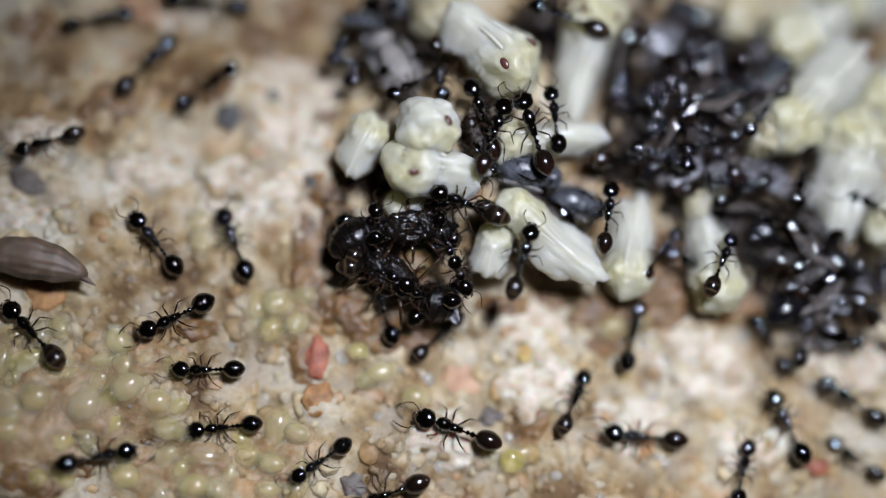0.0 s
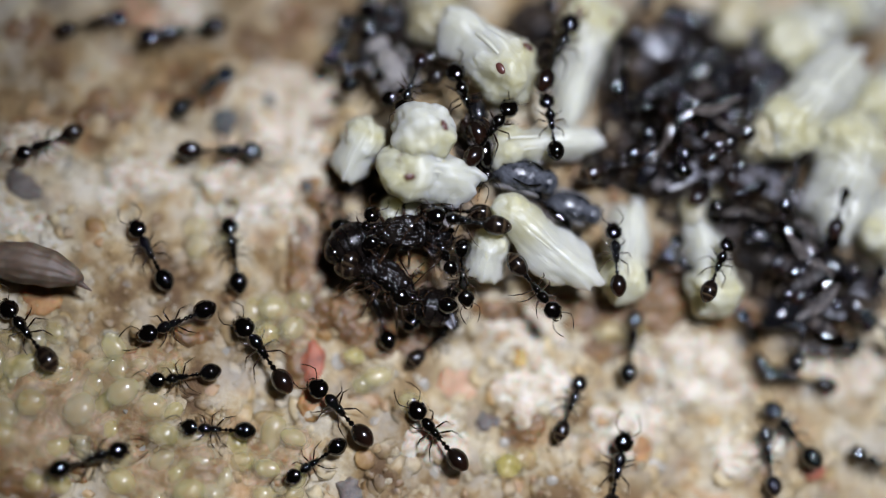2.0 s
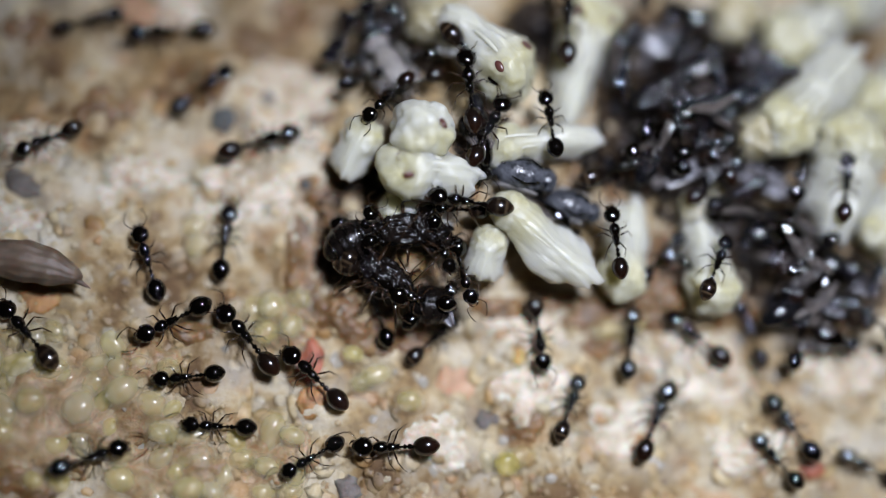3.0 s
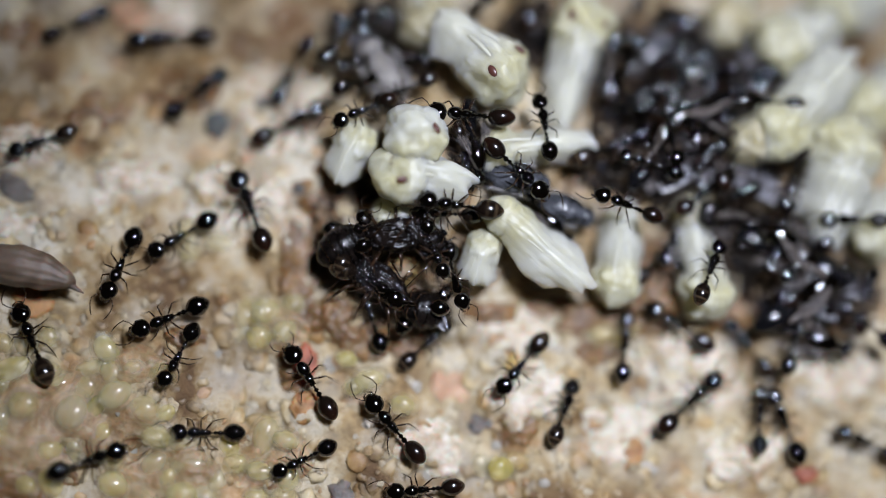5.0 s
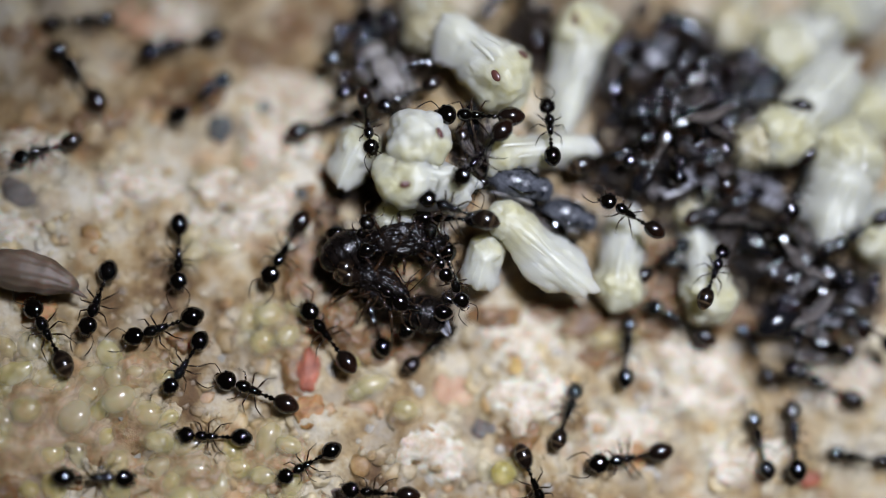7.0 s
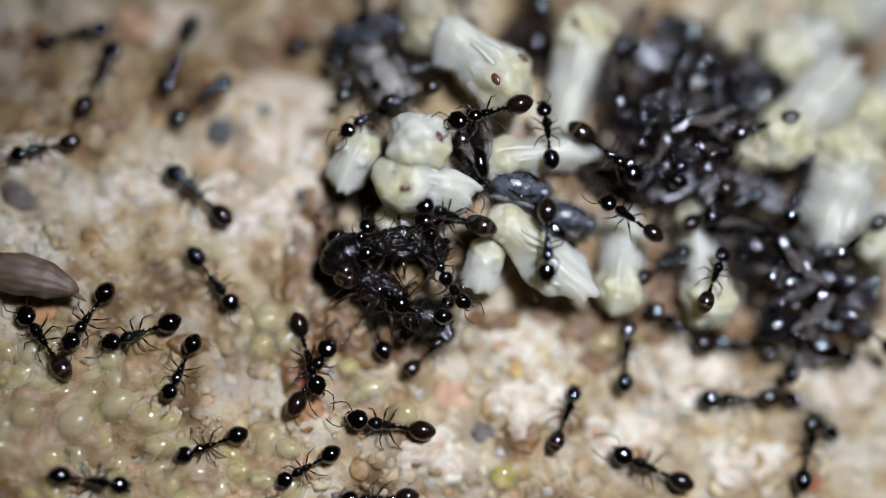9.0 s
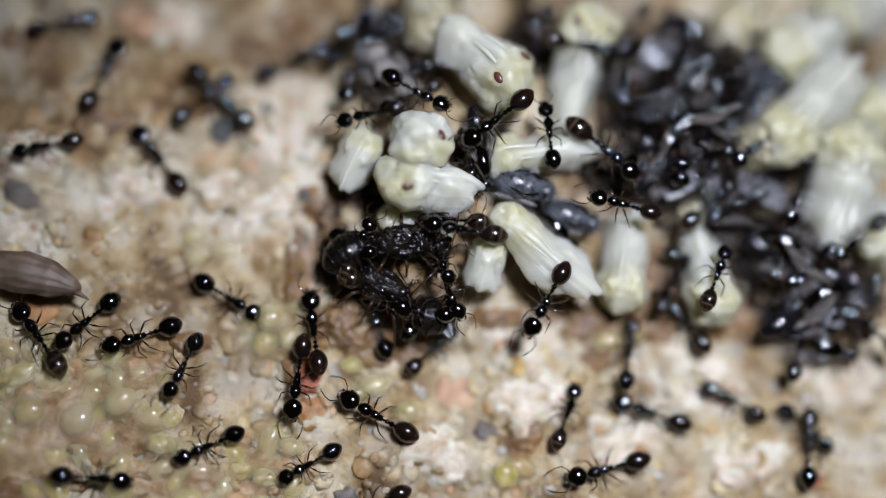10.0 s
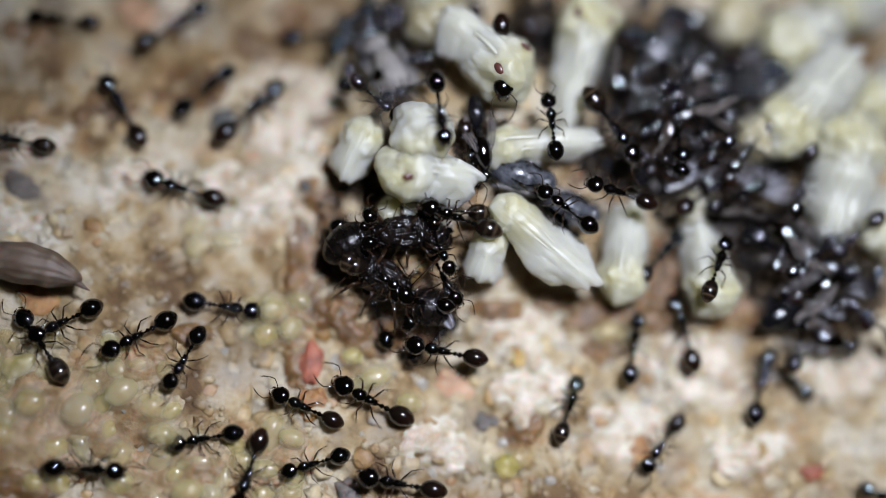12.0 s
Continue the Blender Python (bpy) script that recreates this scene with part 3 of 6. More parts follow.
SLATE = shell_material("slate_skin", (0.006, 0.007, 0.009), (0.105, 0.11, 0.125), 0.20)
SLATE.node_tree.nodes["Principled BSDF"].inputs["Coat Weight"].default_value = 0.25
bump(SLATE, noise_node(SLATE, 1500, 4).outputs[0], 0.12, 0.8)
PALE_SEAM = brood_material("pale_seam", (0.55, 0.52, 0.46), (0.36, 0.34, 0.32), 0.4)
for row in [
    (2.50, 2.12, -15, 0.79, 0),
    (4.09, 1.22, -18, 0.70, 0),
    (7.79, 6.90, -16, 0.64, 0),
    (-1.71, 6.14, -20, 0.70, 0),
    (10.98, 6.34, -19, 0.54, 0),
]:
    build_dark_pupa(*row, SLATE)

build_dark_pupa(-1.47, 5.67, 120, 0.95, 0, brood_material("grey_skin", (0.50, 0.47, 0.44), (0.26, 0.24, 0.24), 0.4))


def build_egg(kind):
    """A clear skin round a cloudy yolk."""
    curved = kind == "larva"
    shape = (lambda p: Vector((p.x, p.y * (1 - 0.22 * p.x) + 0.16 * p.x * p.x, p.z * (1 - 0.2 * p.x)))) if curved else (lambda p: Vector((p.x, p.y * (1 - 0.10 * p.x), p.z * (1 - 0.08 * p.x))))
    radii = (0.55, 0.33, 0.31) if curved else (0.42, 0.33, 0.31)
    bm = bmesh.new()
    ball(bm, (0, 0, 0), radii, seg=22, rings=16, bend=shape)
    egg = finish("ant_" + kind, bm, EGG)
    bm = bmesh.new()
    ball(bm, (-0.02, 0, -0.02), tuple(v * 0.74 for v in radii), seg=16, rings=12, bend=shape)
    part("yolk", bm, YOLK, egg, "cloudy pale yellow yolk")
    return egg


EGG_OB = tagged(build_egg("egg"), "translucent pale yellow ant egg on the sand", "egg", "ant brood")
LARVA_OB = tagged(build_egg("larva"), "translucent yellowish curved ant larva on the sand", "larva", "ant brood")
rng_egg = random.Random(3)
placed = {"egg": False, "larva": False}
egg_spots = []


def put_egg(kind, x, y, turn, long, wide, up):
    master = EGG_OB if kind == "egg" else LARVA_OB
    ob = copy_thing(master, Matrix()) if placed[kind] else master
    placed[kind] = True
    egg_spots.append((x, y))
    ob.matrix_basis = stand(x, y, turn, up, rng_egg.uniform(-10, 10), rng_egg.uniform(-10, 10)) @ Matrix.Diagonal((long, wide, 0.75 * wide, 1))


# eggs that lie apart: x, y, heading, length, width
for x, y, turn, long, wide in [
    (-9.25, -3.49, 10, 0.94, 0.81),
    (-12.42, -4.60, 0, 1.45, 1.68),
    (-11.00, -4.79, 60, 1.70, 1.95),
    (-6.10, -6.45, 0, 1.24, 1.30),
    (-5.35, -6.67, -15, 1.32, 1.19),
    (-7.68, -7.28, 90, 1.15, 2.01),
    (-8.45, -5.58, 70, 1.11, 1.95),
    (-5.18, -1.75, 0, 1.45, 1.63),
    (-4.59, -2.37, 40, 1.28, 1.46),
    (-2.71, -3.25, 80, 0.81, 1.41),
    (-1.99, -3.90, 15, 1.58, 1.30),
    (-2.46, -4.17, 0, 1.02, 1.08),
    (-4.59, -5.72, 70, 0.94, 1.79),
    (-5.43, -7.46, 0, 1.19, 1.08),
    (-9.68, -4.30, 30, 1.70, 1.63),
    (2.06, -6.70, 0, 1.32, 1.57),
    (-0.97, -4.75, 0, 1.28, 1.36),
    (-5.37, -2.59, 10, 1.28, 1.52),
]:
    put_egg("egg", x, y, turn, long, wide, 0.16 * wide)
# heaps of eggs and larvae: centre, half-widths, number
for cx, cy, rx, ry, count in [
    (-11.49, -4.77, 2.69, 1.97, 13),
    (-9.95, -6.81, 2.69, 0.90, 6),
    (-5.39, -6.54, 1.52, 1.07, 5),
    (-5.06, -2.22, 1.07, 0.90, 3),
    (-9.48, -3.77, 1.25, 0.90, 4),
    (-7.75, -7.02, 0.90, 0.72, 3),
    (-8.27, -5.66, 0.72, 0.90, 3),
    (-13.03, -3.90, 0.72, 0.72, 3),
    (-4.79, -5.78, 0.54, 0.54, 1),
    (2.17, -6.68, 0.90, 0.45, 3),
    (-0.98, -4.74, 0.45, 0.32, 1),
    (5.62, -2.63, 0.43, 0.43, 2),
    (-7.35, 0.30, 0.72, 0.64, 3),
    (-12.60, -2.67, 0.90, 0.54, 3),
]:
    tries = 0
    while count and tries < 200:
        tries += 1
        a, r = rng_egg.uniform(0, math.tau), math.sqrt(rng_egg.random())
        spot = (cx + rx * r * math.cos(a), cy + ry * r * math.sin(a))
        if min(math.dist(spot, q) for q in egg_spots) < 0.62:
            continue
        count -= 1
        size = rng_egg.uniform(0.95, 1.55)
        put_egg("larva" if rng_egg.random() < 0.3 else "egg", *spot, rng_egg.uniform(0, 360), size, size * rng_egg.uniform(0.9, 1.1), rng_egg.uniform(-0.14, 0.02))


# ---- winged males of the heap ----
def build_male():
    male = tagged(new("winged_male_ant"), "slender dark winged male ant in the crowded heap", "ant", "winged males")
    bm = bmesh.new()
    ball(bm, (0.15, 0, 0.75), (0.85, 0.48, 0.50), (0, 4, 0), 18, 12)
    mesosoma = part("mesosoma", bm, SHELL, male)
    bm = bmesh.new()
    ball(bm, (1.2, 0, 0.62), (0.32, 0.36, 0.30), (0, 30, 0), 14, 10)
    head = part("head", bm, SHELL, male)
    bm = bmesh.new()
    ball(bm, (-0.85, 0, 0.55), (0.16, 0.16, 0.18), seg=10, rings=8)
    part("petiole", bm, GREYSHELL, male)
    bm = bmesh.new()
    ball(bm, (-1.75, 0, 0.55), (0.85, 0.42, 0.42), (0, 0, 0), 20, 14, lambda p: Vector((p.x, p.y * (1 + 0.03 * math.cos(p.x * 24)), p.z * (1 + 0.03 * math.cos(p.x * 24)))))
    part("gaster", bm, GREYSHELL, male)
    for side in (1, -1):
        bm = bmesh.new()
        ball(bm, (1.28, 0.28 * side, 0.68), (0.12, 0.10, 0.14), seg=8, rings=6)
        part("eye", bm, EYE_M, head)
        leg_between(head, [(1.4, 0.12 * side, 0.72), (1.7, 0.4 * side, 0.8), (2.3, 0.6 * side, 0.5)], 0.03, name="antenna")
        for k, fx in enumerate((0.8, 0.0, -1.0)):
            x = 0.55 - 0.4 * k
            leg_between(male, [(x, 0.3 * side, 0.55), (x + fx * 0.4, 0.85 * side, 0.95), (x + fx * 0.9, 1.3 * side, 0.3), (x + fx * 1.2, 1.6 * side, 0.05)], 0.05)
        for length, width, z, spread in ((1.9, 0.30, 1.12, 10), (1.4, 0.22, 1.04, 20)):
            n = 12
            top, edge = [], []
            for i in range(n + 1):
                u = i / n
                w = width * math.sin(math.pi * min(1, 0.06 + 0.94 * u ** 0.8)) ** 0.6 if u < 1 else 0.02
                top.append((-u * length, -w * 0.25, 0.06 * math.sin(u * 9)))
                edge.append((-u * length, w * 1.0, 0.05 * math.sin(u * 7 + 1)))
            bm = bmesh.new()
            for lift in (0.0, 0.012):
                a = [bm.verts.new((x, y * side, zz + lift)) for x, y, zz in top]
                b = [bm.verts.new((x, y * side, zz + lift)) for x, y, zz in edge]
                for i in range(n):
                    bm.faces.new((a[i], a[i + 1], b[i + 1], b[i]))
            wing = part("wing", bm, WING, male, "greyish translucent veined wing", at=(0.2, 0.25 * side, z))
            wing.rotation_euler = (radians(20 * side), radians(-6), radians(-spread * side))
            for f in (-0.2, 0.3, 0.75):
                bm = bmesh.new()
                tube(bm, [(x0, (y0 + (y1 - y0) * (f + 0.2) / 1.1) * side, z0 + 0.012) for (x0, y0, z0), (x1, y1, z1) in zip(top, edge)], [0.022] * (n + 1), 4)
                part("vein", bm, VEIN, wing)
    return male


MALE = build_male()
rows = [
    (8.18, 3.79, -154, 0.90, 0.80, 0, 40),
    (9.36, 2.99, -31, 0.90, 0.70, 0, -55),
    (10.95, 0.05, 147, 1.00, 0.50, 0, 20),
    (8.56, 5.41, 19, 0.90, 0.70, 0, -30),
    (6.34, 5.68, -79, 0.85, 0.60, 0, 65),
    (12.31, -1.47, 29, 0.95, 0.30, 0, -20),
    (9.07, 1.66, 164, 0.85, 0.60, 0, -60),
    (-1.82, 6.15, 105, 0.80, 0.40, 0, 35),
    (8.20, 7.19, 135, 0.85, 0.50, 0, 55),
    (10.82, 5.10, 36, 0.80, 0.50, 0, -25),
    (11.71, 0.06, -18, 0.85, 0.40, 0, 30),
    (7.70, 3.24, 53, 0.80, 1.00, 0, -65),
    (3.60, 0.92, -51, 0.70, 0.20, 0, 0),
    (12.31, -2.61, -19, 0.80, 0.20, 0, 25),
    (1.25, 2.91, -83, 0.70, 0.20, 0, 0),
]
for k, (x, y, turn, size, up, tilt, lean) in enumerate(rows):
    male = copy_thing(MALE, Matrix()) if k else MALE
    male.matrix_basis = stand(x, y, turn, up, tilt, lean) @ Matrix.Diagonal((size, size, size, 1))



def build_shed_wing(x, y, turn, length, width, k):
    """A crumpled wing lying on the heap, with its front vein."""
    n = 12
    bm = bmesh.new()
    rows_of = []
    for lift in (0.0, 0.02):
        grid = []
        for i in range(n + 1):
            u = i / n
            w = width * (0.18 + 0.82 * math.sin(math.pi * (0.10 + 0.86 * u)) ** 0.8)
            grid.append([bm.verts.new((u * length, (v - 0.35) * w, lift + 0.16 * math.sin(5 * u + k) * v + 0.06 * math.sin(9 * v + 4 * u + k))) for v in (0, 0.25, 0.5, 0.75, 1.0)])
        for i in range(n):
            for j in range(4):
                bm.faces.new((grid[i][j], grid[i + 1][j], grid[i + 1][j + 1], grid[i][j + 1]))
        rows_of.append(grid)
    veins = [[tuple(g[j].co) for g in rows_of[1]] for j in (0, 2, 3)]
    wing = tagged(finish("shed_wing", bm, SHED), "crumpled grey translucent wing on the heap", "wing", "shed wings")
    for line in veins:
        bm = bmesh.new()
        tube(bm, line, [0.03 * (1 - 0.6 * i / n) for i in range(n + 1)], 5)
        part("vein", bm, VEIN, wing)
    wing.matrix_basis = stand(x, y, turn, 0.85 + 0.1 * (k % 3), 4, 18 * math.sin(k * 2.1))


SHED = material("shed_wing", (0.30, 0.31, 0.36), 0.25, Alpha=0.55, Coat_Weight=0.15, Coat_Roughness=0.2)
paint(SHED, ramp(SHED, noise_node(SHED, 900, 4).outputs[0], [(0.32, (0.07, 0.065, 0.065)), (0.5, (0.22, 0.22, 0.25)), (0.68, (0.46, 0.46, 0.50))]))
bump(SHED, noise_node(SHED, 2600, 3).outputs[0], 0.06, 0.7)
for k, row in enumerate([
    (9.94, 0.49, -28, 2.62, 0.82),
    (9.40, 2.44, -24, 2.50, 0.72),
    (11.00, -1.16, -31, 2.04, 0.72),
    (7.75, 2.96, -33, 1.83, 0.72),
    (6.43, 7.10, -23, 2.24, 0.90),
    (7.11, 1.81, 28, 1.83, 0.64),
    (11.80, -0.65, -24, 2.09, 0.64),
    (-2.39, 6.98, -61, 2.10, 0.90),
    (10.30, 6.15, 37, 1.96, 0.79),
    (7.15, 4.68, -46, 1.79, 0.72),
    (-0.39, -1.50, -55, 1.23, 0.47),
]):
    build_shed_wing(*row, k)

queen = build_queen("large glossy black queen ant crowded by her workers", 1.0)
queen.matrix_basis = stand(-1.15, 0.36, 6, 0.45, 0, 0) @ Matrix.Diagonal((0.9, 0.9, 0.9, 1))
# thin legs that she folds over her back
for points in [
    [(0.40, 0.29, 1.90), (-0.08, -0.16, 1.78), (-0.55, -0.94, 1.12)],
    [(-0.16, -1.88, 1.12), (0.10, -1.42, 1.45), (0.49, -1.13, 1.34)],
    [(0.63, -0.67, 1.67), (0.95, -0.80, 1.78), (1.26, -1.23, 1.23)],
    [(-1.06, -0.13, 1.45), (-0.46, 0.26, 1.90), (-0.18, 0.80, 1.45)],
    [(1.04, -1.09, 1.45), (0.37, -1.57, 1.23), (-0.02, -1.84, 0.78)],
    [(1.76, -1.72, 1.23), (2.18, -1.82, 1.01), (2.40, -2.10, 0.56)],
    [(-0.34, -0.84, 0.90), (-0.11, -1.46, 1.12), (0.25, -1.59, 0.90)],
    [(-1.46, -0.34, 1.45), (-1.10, -0.87, 1.45), (-0.88, -1.41, 1.12)],
    [(0.86, -2.41, 0.67), (1.42, -2.73, 0.45), (1.55, -3.15, -0.10)],
    [(-2.07, -1.21, 0.67), (-2.52, -1.49, 0.34), (-2.67, -1.88, -0.22)],
]:
    leg_between(queen, points, 0.036, LEG)
queen_2 = build_queen("second black queen ant pressed against the first", 0.8)
queen_2.matrix_basis = stand(-1.95, -1.17, 148, 0.05, 0, 15) @ Matrix.Diagonal((0.9, 0.9, 0.9, 1))


bm = bmesh.new()
ball(bm, (0, 0, 0), (0.70, 0.50, 0.36), (0, 0, 0), 26, 18, lambda p: p * (1 + 0.10 * noise.noise(p * 1.8)))
grub = tagged(finish("ant_larva", bm, plain_stone("grub_skin", (0.34, 0.23, 0.09), (0.16, 0.10, 0.04), 0.5)), "olive brown translucent larva held between the queens", "larva", "ant brood")
grub.matrix_basis = stand(-1.08, -0.62, 20, 0.40)


# ---- seed husk ----
def ribbed(p):
    """A shrivelled husk: ribs along it, faint rings across, a bent back."""
    a = math.atan2(p.z, p.y)
    k = 1 + 0.035 * math.cos(a * 15 + 2 * noise.noise(p * 2.0)) + 0.03 * math.cos(p.x * 14) + 0.10 * noise.noise(p * 2.4) + 0.03 * noise.noise(p * 9.0)
    return Vector((p.x, p.y * (1 - 0.25 * p.x * p.x) * k - 0.25 * p.x * p.x, p.z * k))


def build_husk(x, y, turn):
    husk = tagged(new("seed_husk"), "ribbed grey-brown empty seed husk lying on the sand", "seed husk")
    m = plain_stone("husk", (0.26, 0.19, 0.14), (0.12, 0.085, 0.065), 0.45)
    bm = bmesh.new()
    ball(bm, (0, 0, 0.5), (1.75, 0.62, 0.60), (0, 0, 0), 72, 40,
         ribbed)
    part("shell", bm, m, husk)
    bm = bmesh.new()
    tube(bm, [(1.5, -0.22, 0.52), (1.85, -0.35, 0.5), (2.05, -0.42, 0.46)], [0.14, 0.07, 0.02], 7)
    part("tip", bm, m, husk)
    husk.matrix_basis = stand(x, y, turn, 0.25)


build_husk(-12.60, -0.45, -12)

# ---- stones told apart ----
STONE_COLORS = {
    "red": plain_stone("red_stone", (0.62, 0.20, 0.11), (0.26, 0.07, 0.035)),
    "orange": plain_stone("orange_stone", (0.66, 0.36, 0.14), (0.34, 0.16, 0.05)),
    "salmon": plain_stone("salmon_stone", (0.80, 0.52, 0.34), (0.66, 0.36, 0.20)),
    "grey": plain_stone("grey_stone", (0.27, 0.24, 0.22), (0.11, 0.095, 0.09)),
    "slate": plain_stone("slate_stone", (0.12, 0.13, 0.13), (0.06, 0.07, 0.07)),
    "brown": plain_stone("brown_stone", (0.26, 0.15, 0.07), (0.15, 0.08, 0.04)),
    "cream": plain_stone("cream_stone", (0.84, 0.78, 0.66), (0.70, 0.60, 0.44)),
    "yellow": plain_stone("yellow_stone", (0.76, 0.52, 0.16), (0.66, 0.42, 0.12)),
}
rng_stone = random.Random(11)
for tint, x, y, rx, ry, turn in [
    ("red", -3.97, -3.45, 0.38, 0.72, 8),
    ("orange", -3.92, -4.72, 0.47, 0.49, 0),
    ("salmon", 0.58, -4.15, 0.86, 0.66, 20),
    ("grey", 1.39, -5.32, 0.32, 0.28, 0),
    ("slate", -6.83, 4.38, 0.43, 0.41, 120),
    ("slate", -5.49, 5.07, 0.29, 0.23, 0),
    ("yellow", 2.50, -3.33, 0.36, 0.34, 0),
    ("brown", -2.45, 2.29, 0.72, 0.57, 0),
    ("grey", -13.01, 2.21, 0.68, 0.41, -30),
    ("salmon", -9.13, 8.11, 1.08, 0.57, 0),
    ("salmon", -9.22, 5.23, 0.32, 0.30, 0),
    ("salmon", -5.80, 3.14, 0.29, 0.26, 0),
    ("orange", 6.18, -6.32, 0.39, 0.49, 0),
    ("red", 11.74, -7.02, 0.36, 0.30, 0),
    ("grey", -2.86, -7.33, 0.43, 0.38, 0),
    ("orange", -12.44, -1.34, 0.61, 0.57, 0),
    ("brown", -3.51, 4.29, 0.45, 0.34, 0),
    ("cream", 3.98, -2.02, 0.65, 0.49, 0),
    ("brown", -6.53, 1.85, 0.29, 0.26, 0),
    ("slate", -4.09, 2.18, 0.25, 0.23, 0),
    ("grey", 1.70, -5.31, 0.14, 0.15, 0),
]:
    bm = bmesh.new()
    rock_mesh(bm, (0, 0, 0), (rx, ry, min(rx, ry) * (0.2 if tint in ("cream", "brown", "salmon", "orange") else 0.4)), (0, 0, 0), rng_stone, 3, 0.42)
    words = {"red": "bright red angular sand grain in the nest floor", "orange": "rusty orange sand grain in the nest floor", "salmon": "salmon pink rounded stone in the nest floor",
             "grey": "smooth grey pebble lying on the sand", "slate": "dark slate pebble lying on the sand", "brown": "brown crumb of earth on the sand",
             "cream": "pale cream crumb of sandstone in the nest floor", "yellow": "ochre yellow sand grain in the nest floor"}[tint]
    stone = tagged(finish("pebble", bm, STONE_COLORS[tint]), words, "pebble", "pebbles")
    stone.matrix_basis = stand(x, y, turn, relief(x, y) - height(x, y) + min(rx, ry) * (0.04 if tint in ("grey", "slate", "red", "salmon") else -0.04))

# ---- the colony: workers by name of their place ----
ant_a1 = worker("p", 0.90, 0, "tending eggs on sand")
ant_a2 = worker("p", 0.79, 0, "tending eggs on sand")
ant_a3 = worker("p", 0.82, 0, "tending eggs on sand")
ant_a4 = worker("p", 0.88, 0, "tending eggs on sand")
ant_a5 = worker("p", 0.78, 0, "tending eggs on sand")
ant_a6 = worker("s", 0.95, 0, "tending eggs on sand")
ant_a7 = worker("p", 0.88, 0, "on sandy nest floor")
ant_a8 = worker("p", 0.88, 0, "walking on sandy floor")
ant_a9 = worker("w", 1.00, 0, "walking on sandy floor")
ant_a10 = worker("w", 0.95, 0, "walking on sandy floor")
ant_a11 = worker("w", 0.96, 0, "walking on sandy floor")
ant_a12 = worker("w", 0.86, 0, "walking on sandy floor")
ant_a14 = worker("w", 0.95, 0, "walking on sandy floor")
ant_a16 = worker("w", 0.78, 0, "crawling over white pupae")
ant_a17 = worker("s", 0.93, 0, "clinging to the queen")
ant_a18 = worker("s", 0.87, 0, "crawling over white pupae")
ant_a19 = worker("w", 0.82, 0, "crawling over white pupae")
ant_a21 = worker("w", 0.91, 0, "walking on sandy floor")
ant_a22 = worker("p", 0.83, 0, "on sandy nest floor")
ant_a23 = worker("s", 0.78, 0, "on sandy nest floor")
ant_a24 = worker("w", 0.98, 0, "walking on sandy floor")
ant_a25 = worker("w", 0.94, 0, "walking on sandy floor")
ant_a26 = worker("w", 0.81, 0, "walking on sandy floor")
ant_a28 = worker("p", 0.91, 0, "walking on sandy floor")
ant_a29 = worker("p", 0.78, 0, "walking on sandy floor")
ant_a30 = worker("w", 0.78, 0, "walking on sandy floor")
ant_a31 = worker("s", 0.78, 0, "in the crowded heap")
ant_a32 = worker("w", 0.93, 0, "crawling over white pupae")
ant_a34 = worker("w", 0.98, 0, "walking on sandy floor")
ant_b1 = worker("s", 1.02, 0, "crawling over white pupae")
ant_b2 = worker("w", 0.98, 0, "crawling over white pupae")
ant_b3 = worker("w", 1.00, 0, "crawling over white pupae")
ant_b4 = worker("p", 0.78, 0, "crawling over white pupae")
ant_b5 = worker("w", 0.95, 0, "in the crowded heap")
ant_b6 = worker("w", 0.81, 0, "in the crowded heap")
ant_b9 = worker("s", 0.96, 0, "crawling over white pupae")
ant_b10 = worker("s", 0.98, 0, "crawling over white pupae")
ant_c1 = worker("p", 0.89, 0, "on sandy nest floor")
ant_c2 = worker("s", 0.79, 0, "on sandy nest floor")
ant_c3 = worker("w", 0.84, 0, "on sandy nest floor")
ant_c4 = worker("w", 0.95, 0, "walking on sandy floor")
ant_c5 = worker("w", 1.02, 0, "walking on sandy floor")
ant_f1 = worker("w", 0.78, 0, "crawling over white pupae")
ant_g1 = worker("w", 0.95, 0, "crawling over white pupae")
ant_g2 = worker("w", 0.78, 0, "crawling over white pupae")
ant_g3 = worker("w", 0.84, 0, "in the crowded heap")
ant_g4 = worker("w", 0.87, 0, "in the crowded heap")
ant_g5 = worker("w", 0.78, 0, "in the crowded heap")
ant_g6 = worker("w", 0.78, 0, "crawling over white pupae")
ant_g7 = worker("w", 0.89, 0, "crawling over white pupae")
ant_g8 = worker("w", 0.78, 0, "in the crowded heap")
ant_h1 = worker("s", 0.90, 0, "crawling over white pupae")
ant_h2 = worker("p", 0.84, 0, "crawling over white pupae")
ant_h3 = worker("p", 0.82, 0, "crawling over white pupae")
ant_q1 = worker("s", 0.92, 25, "clinging to the queen")
ant_q2 = worker("p", 0.78, -15, "clinging to the queen")
settle(worker("p", 0.80, 0, "beside the queen"), -1.95, -2.02, 108, 0.00, 0, 0)
settle(worker("s", 0.80, 0, "beside the queen"), -0.23, -2.83, 42, 0.00, 0, 0)
settle(worker("p", 0.80, 15, "beside the queen"), -0.36, -1.77, 35, 0.30, 0, 0)
settle(worker("s", 0.80, 0, "beside the queen"), 0.34, 0.99, 177, 0.70, 0, 0)
settle(worker("p", 0.80, 0, "beside the queen"), -2.32, 0.67, -0, 0.50, 0, 0)
settle(worker("p", 0.74, 20, "clinging to the queen"), -1.56, 0.27, 15, 1.35, 0, 0)
settle(worker("p", 0.72, -15, "clinging to the queen"), -0.11, -0.13, -70, 1.25, 0, 0)
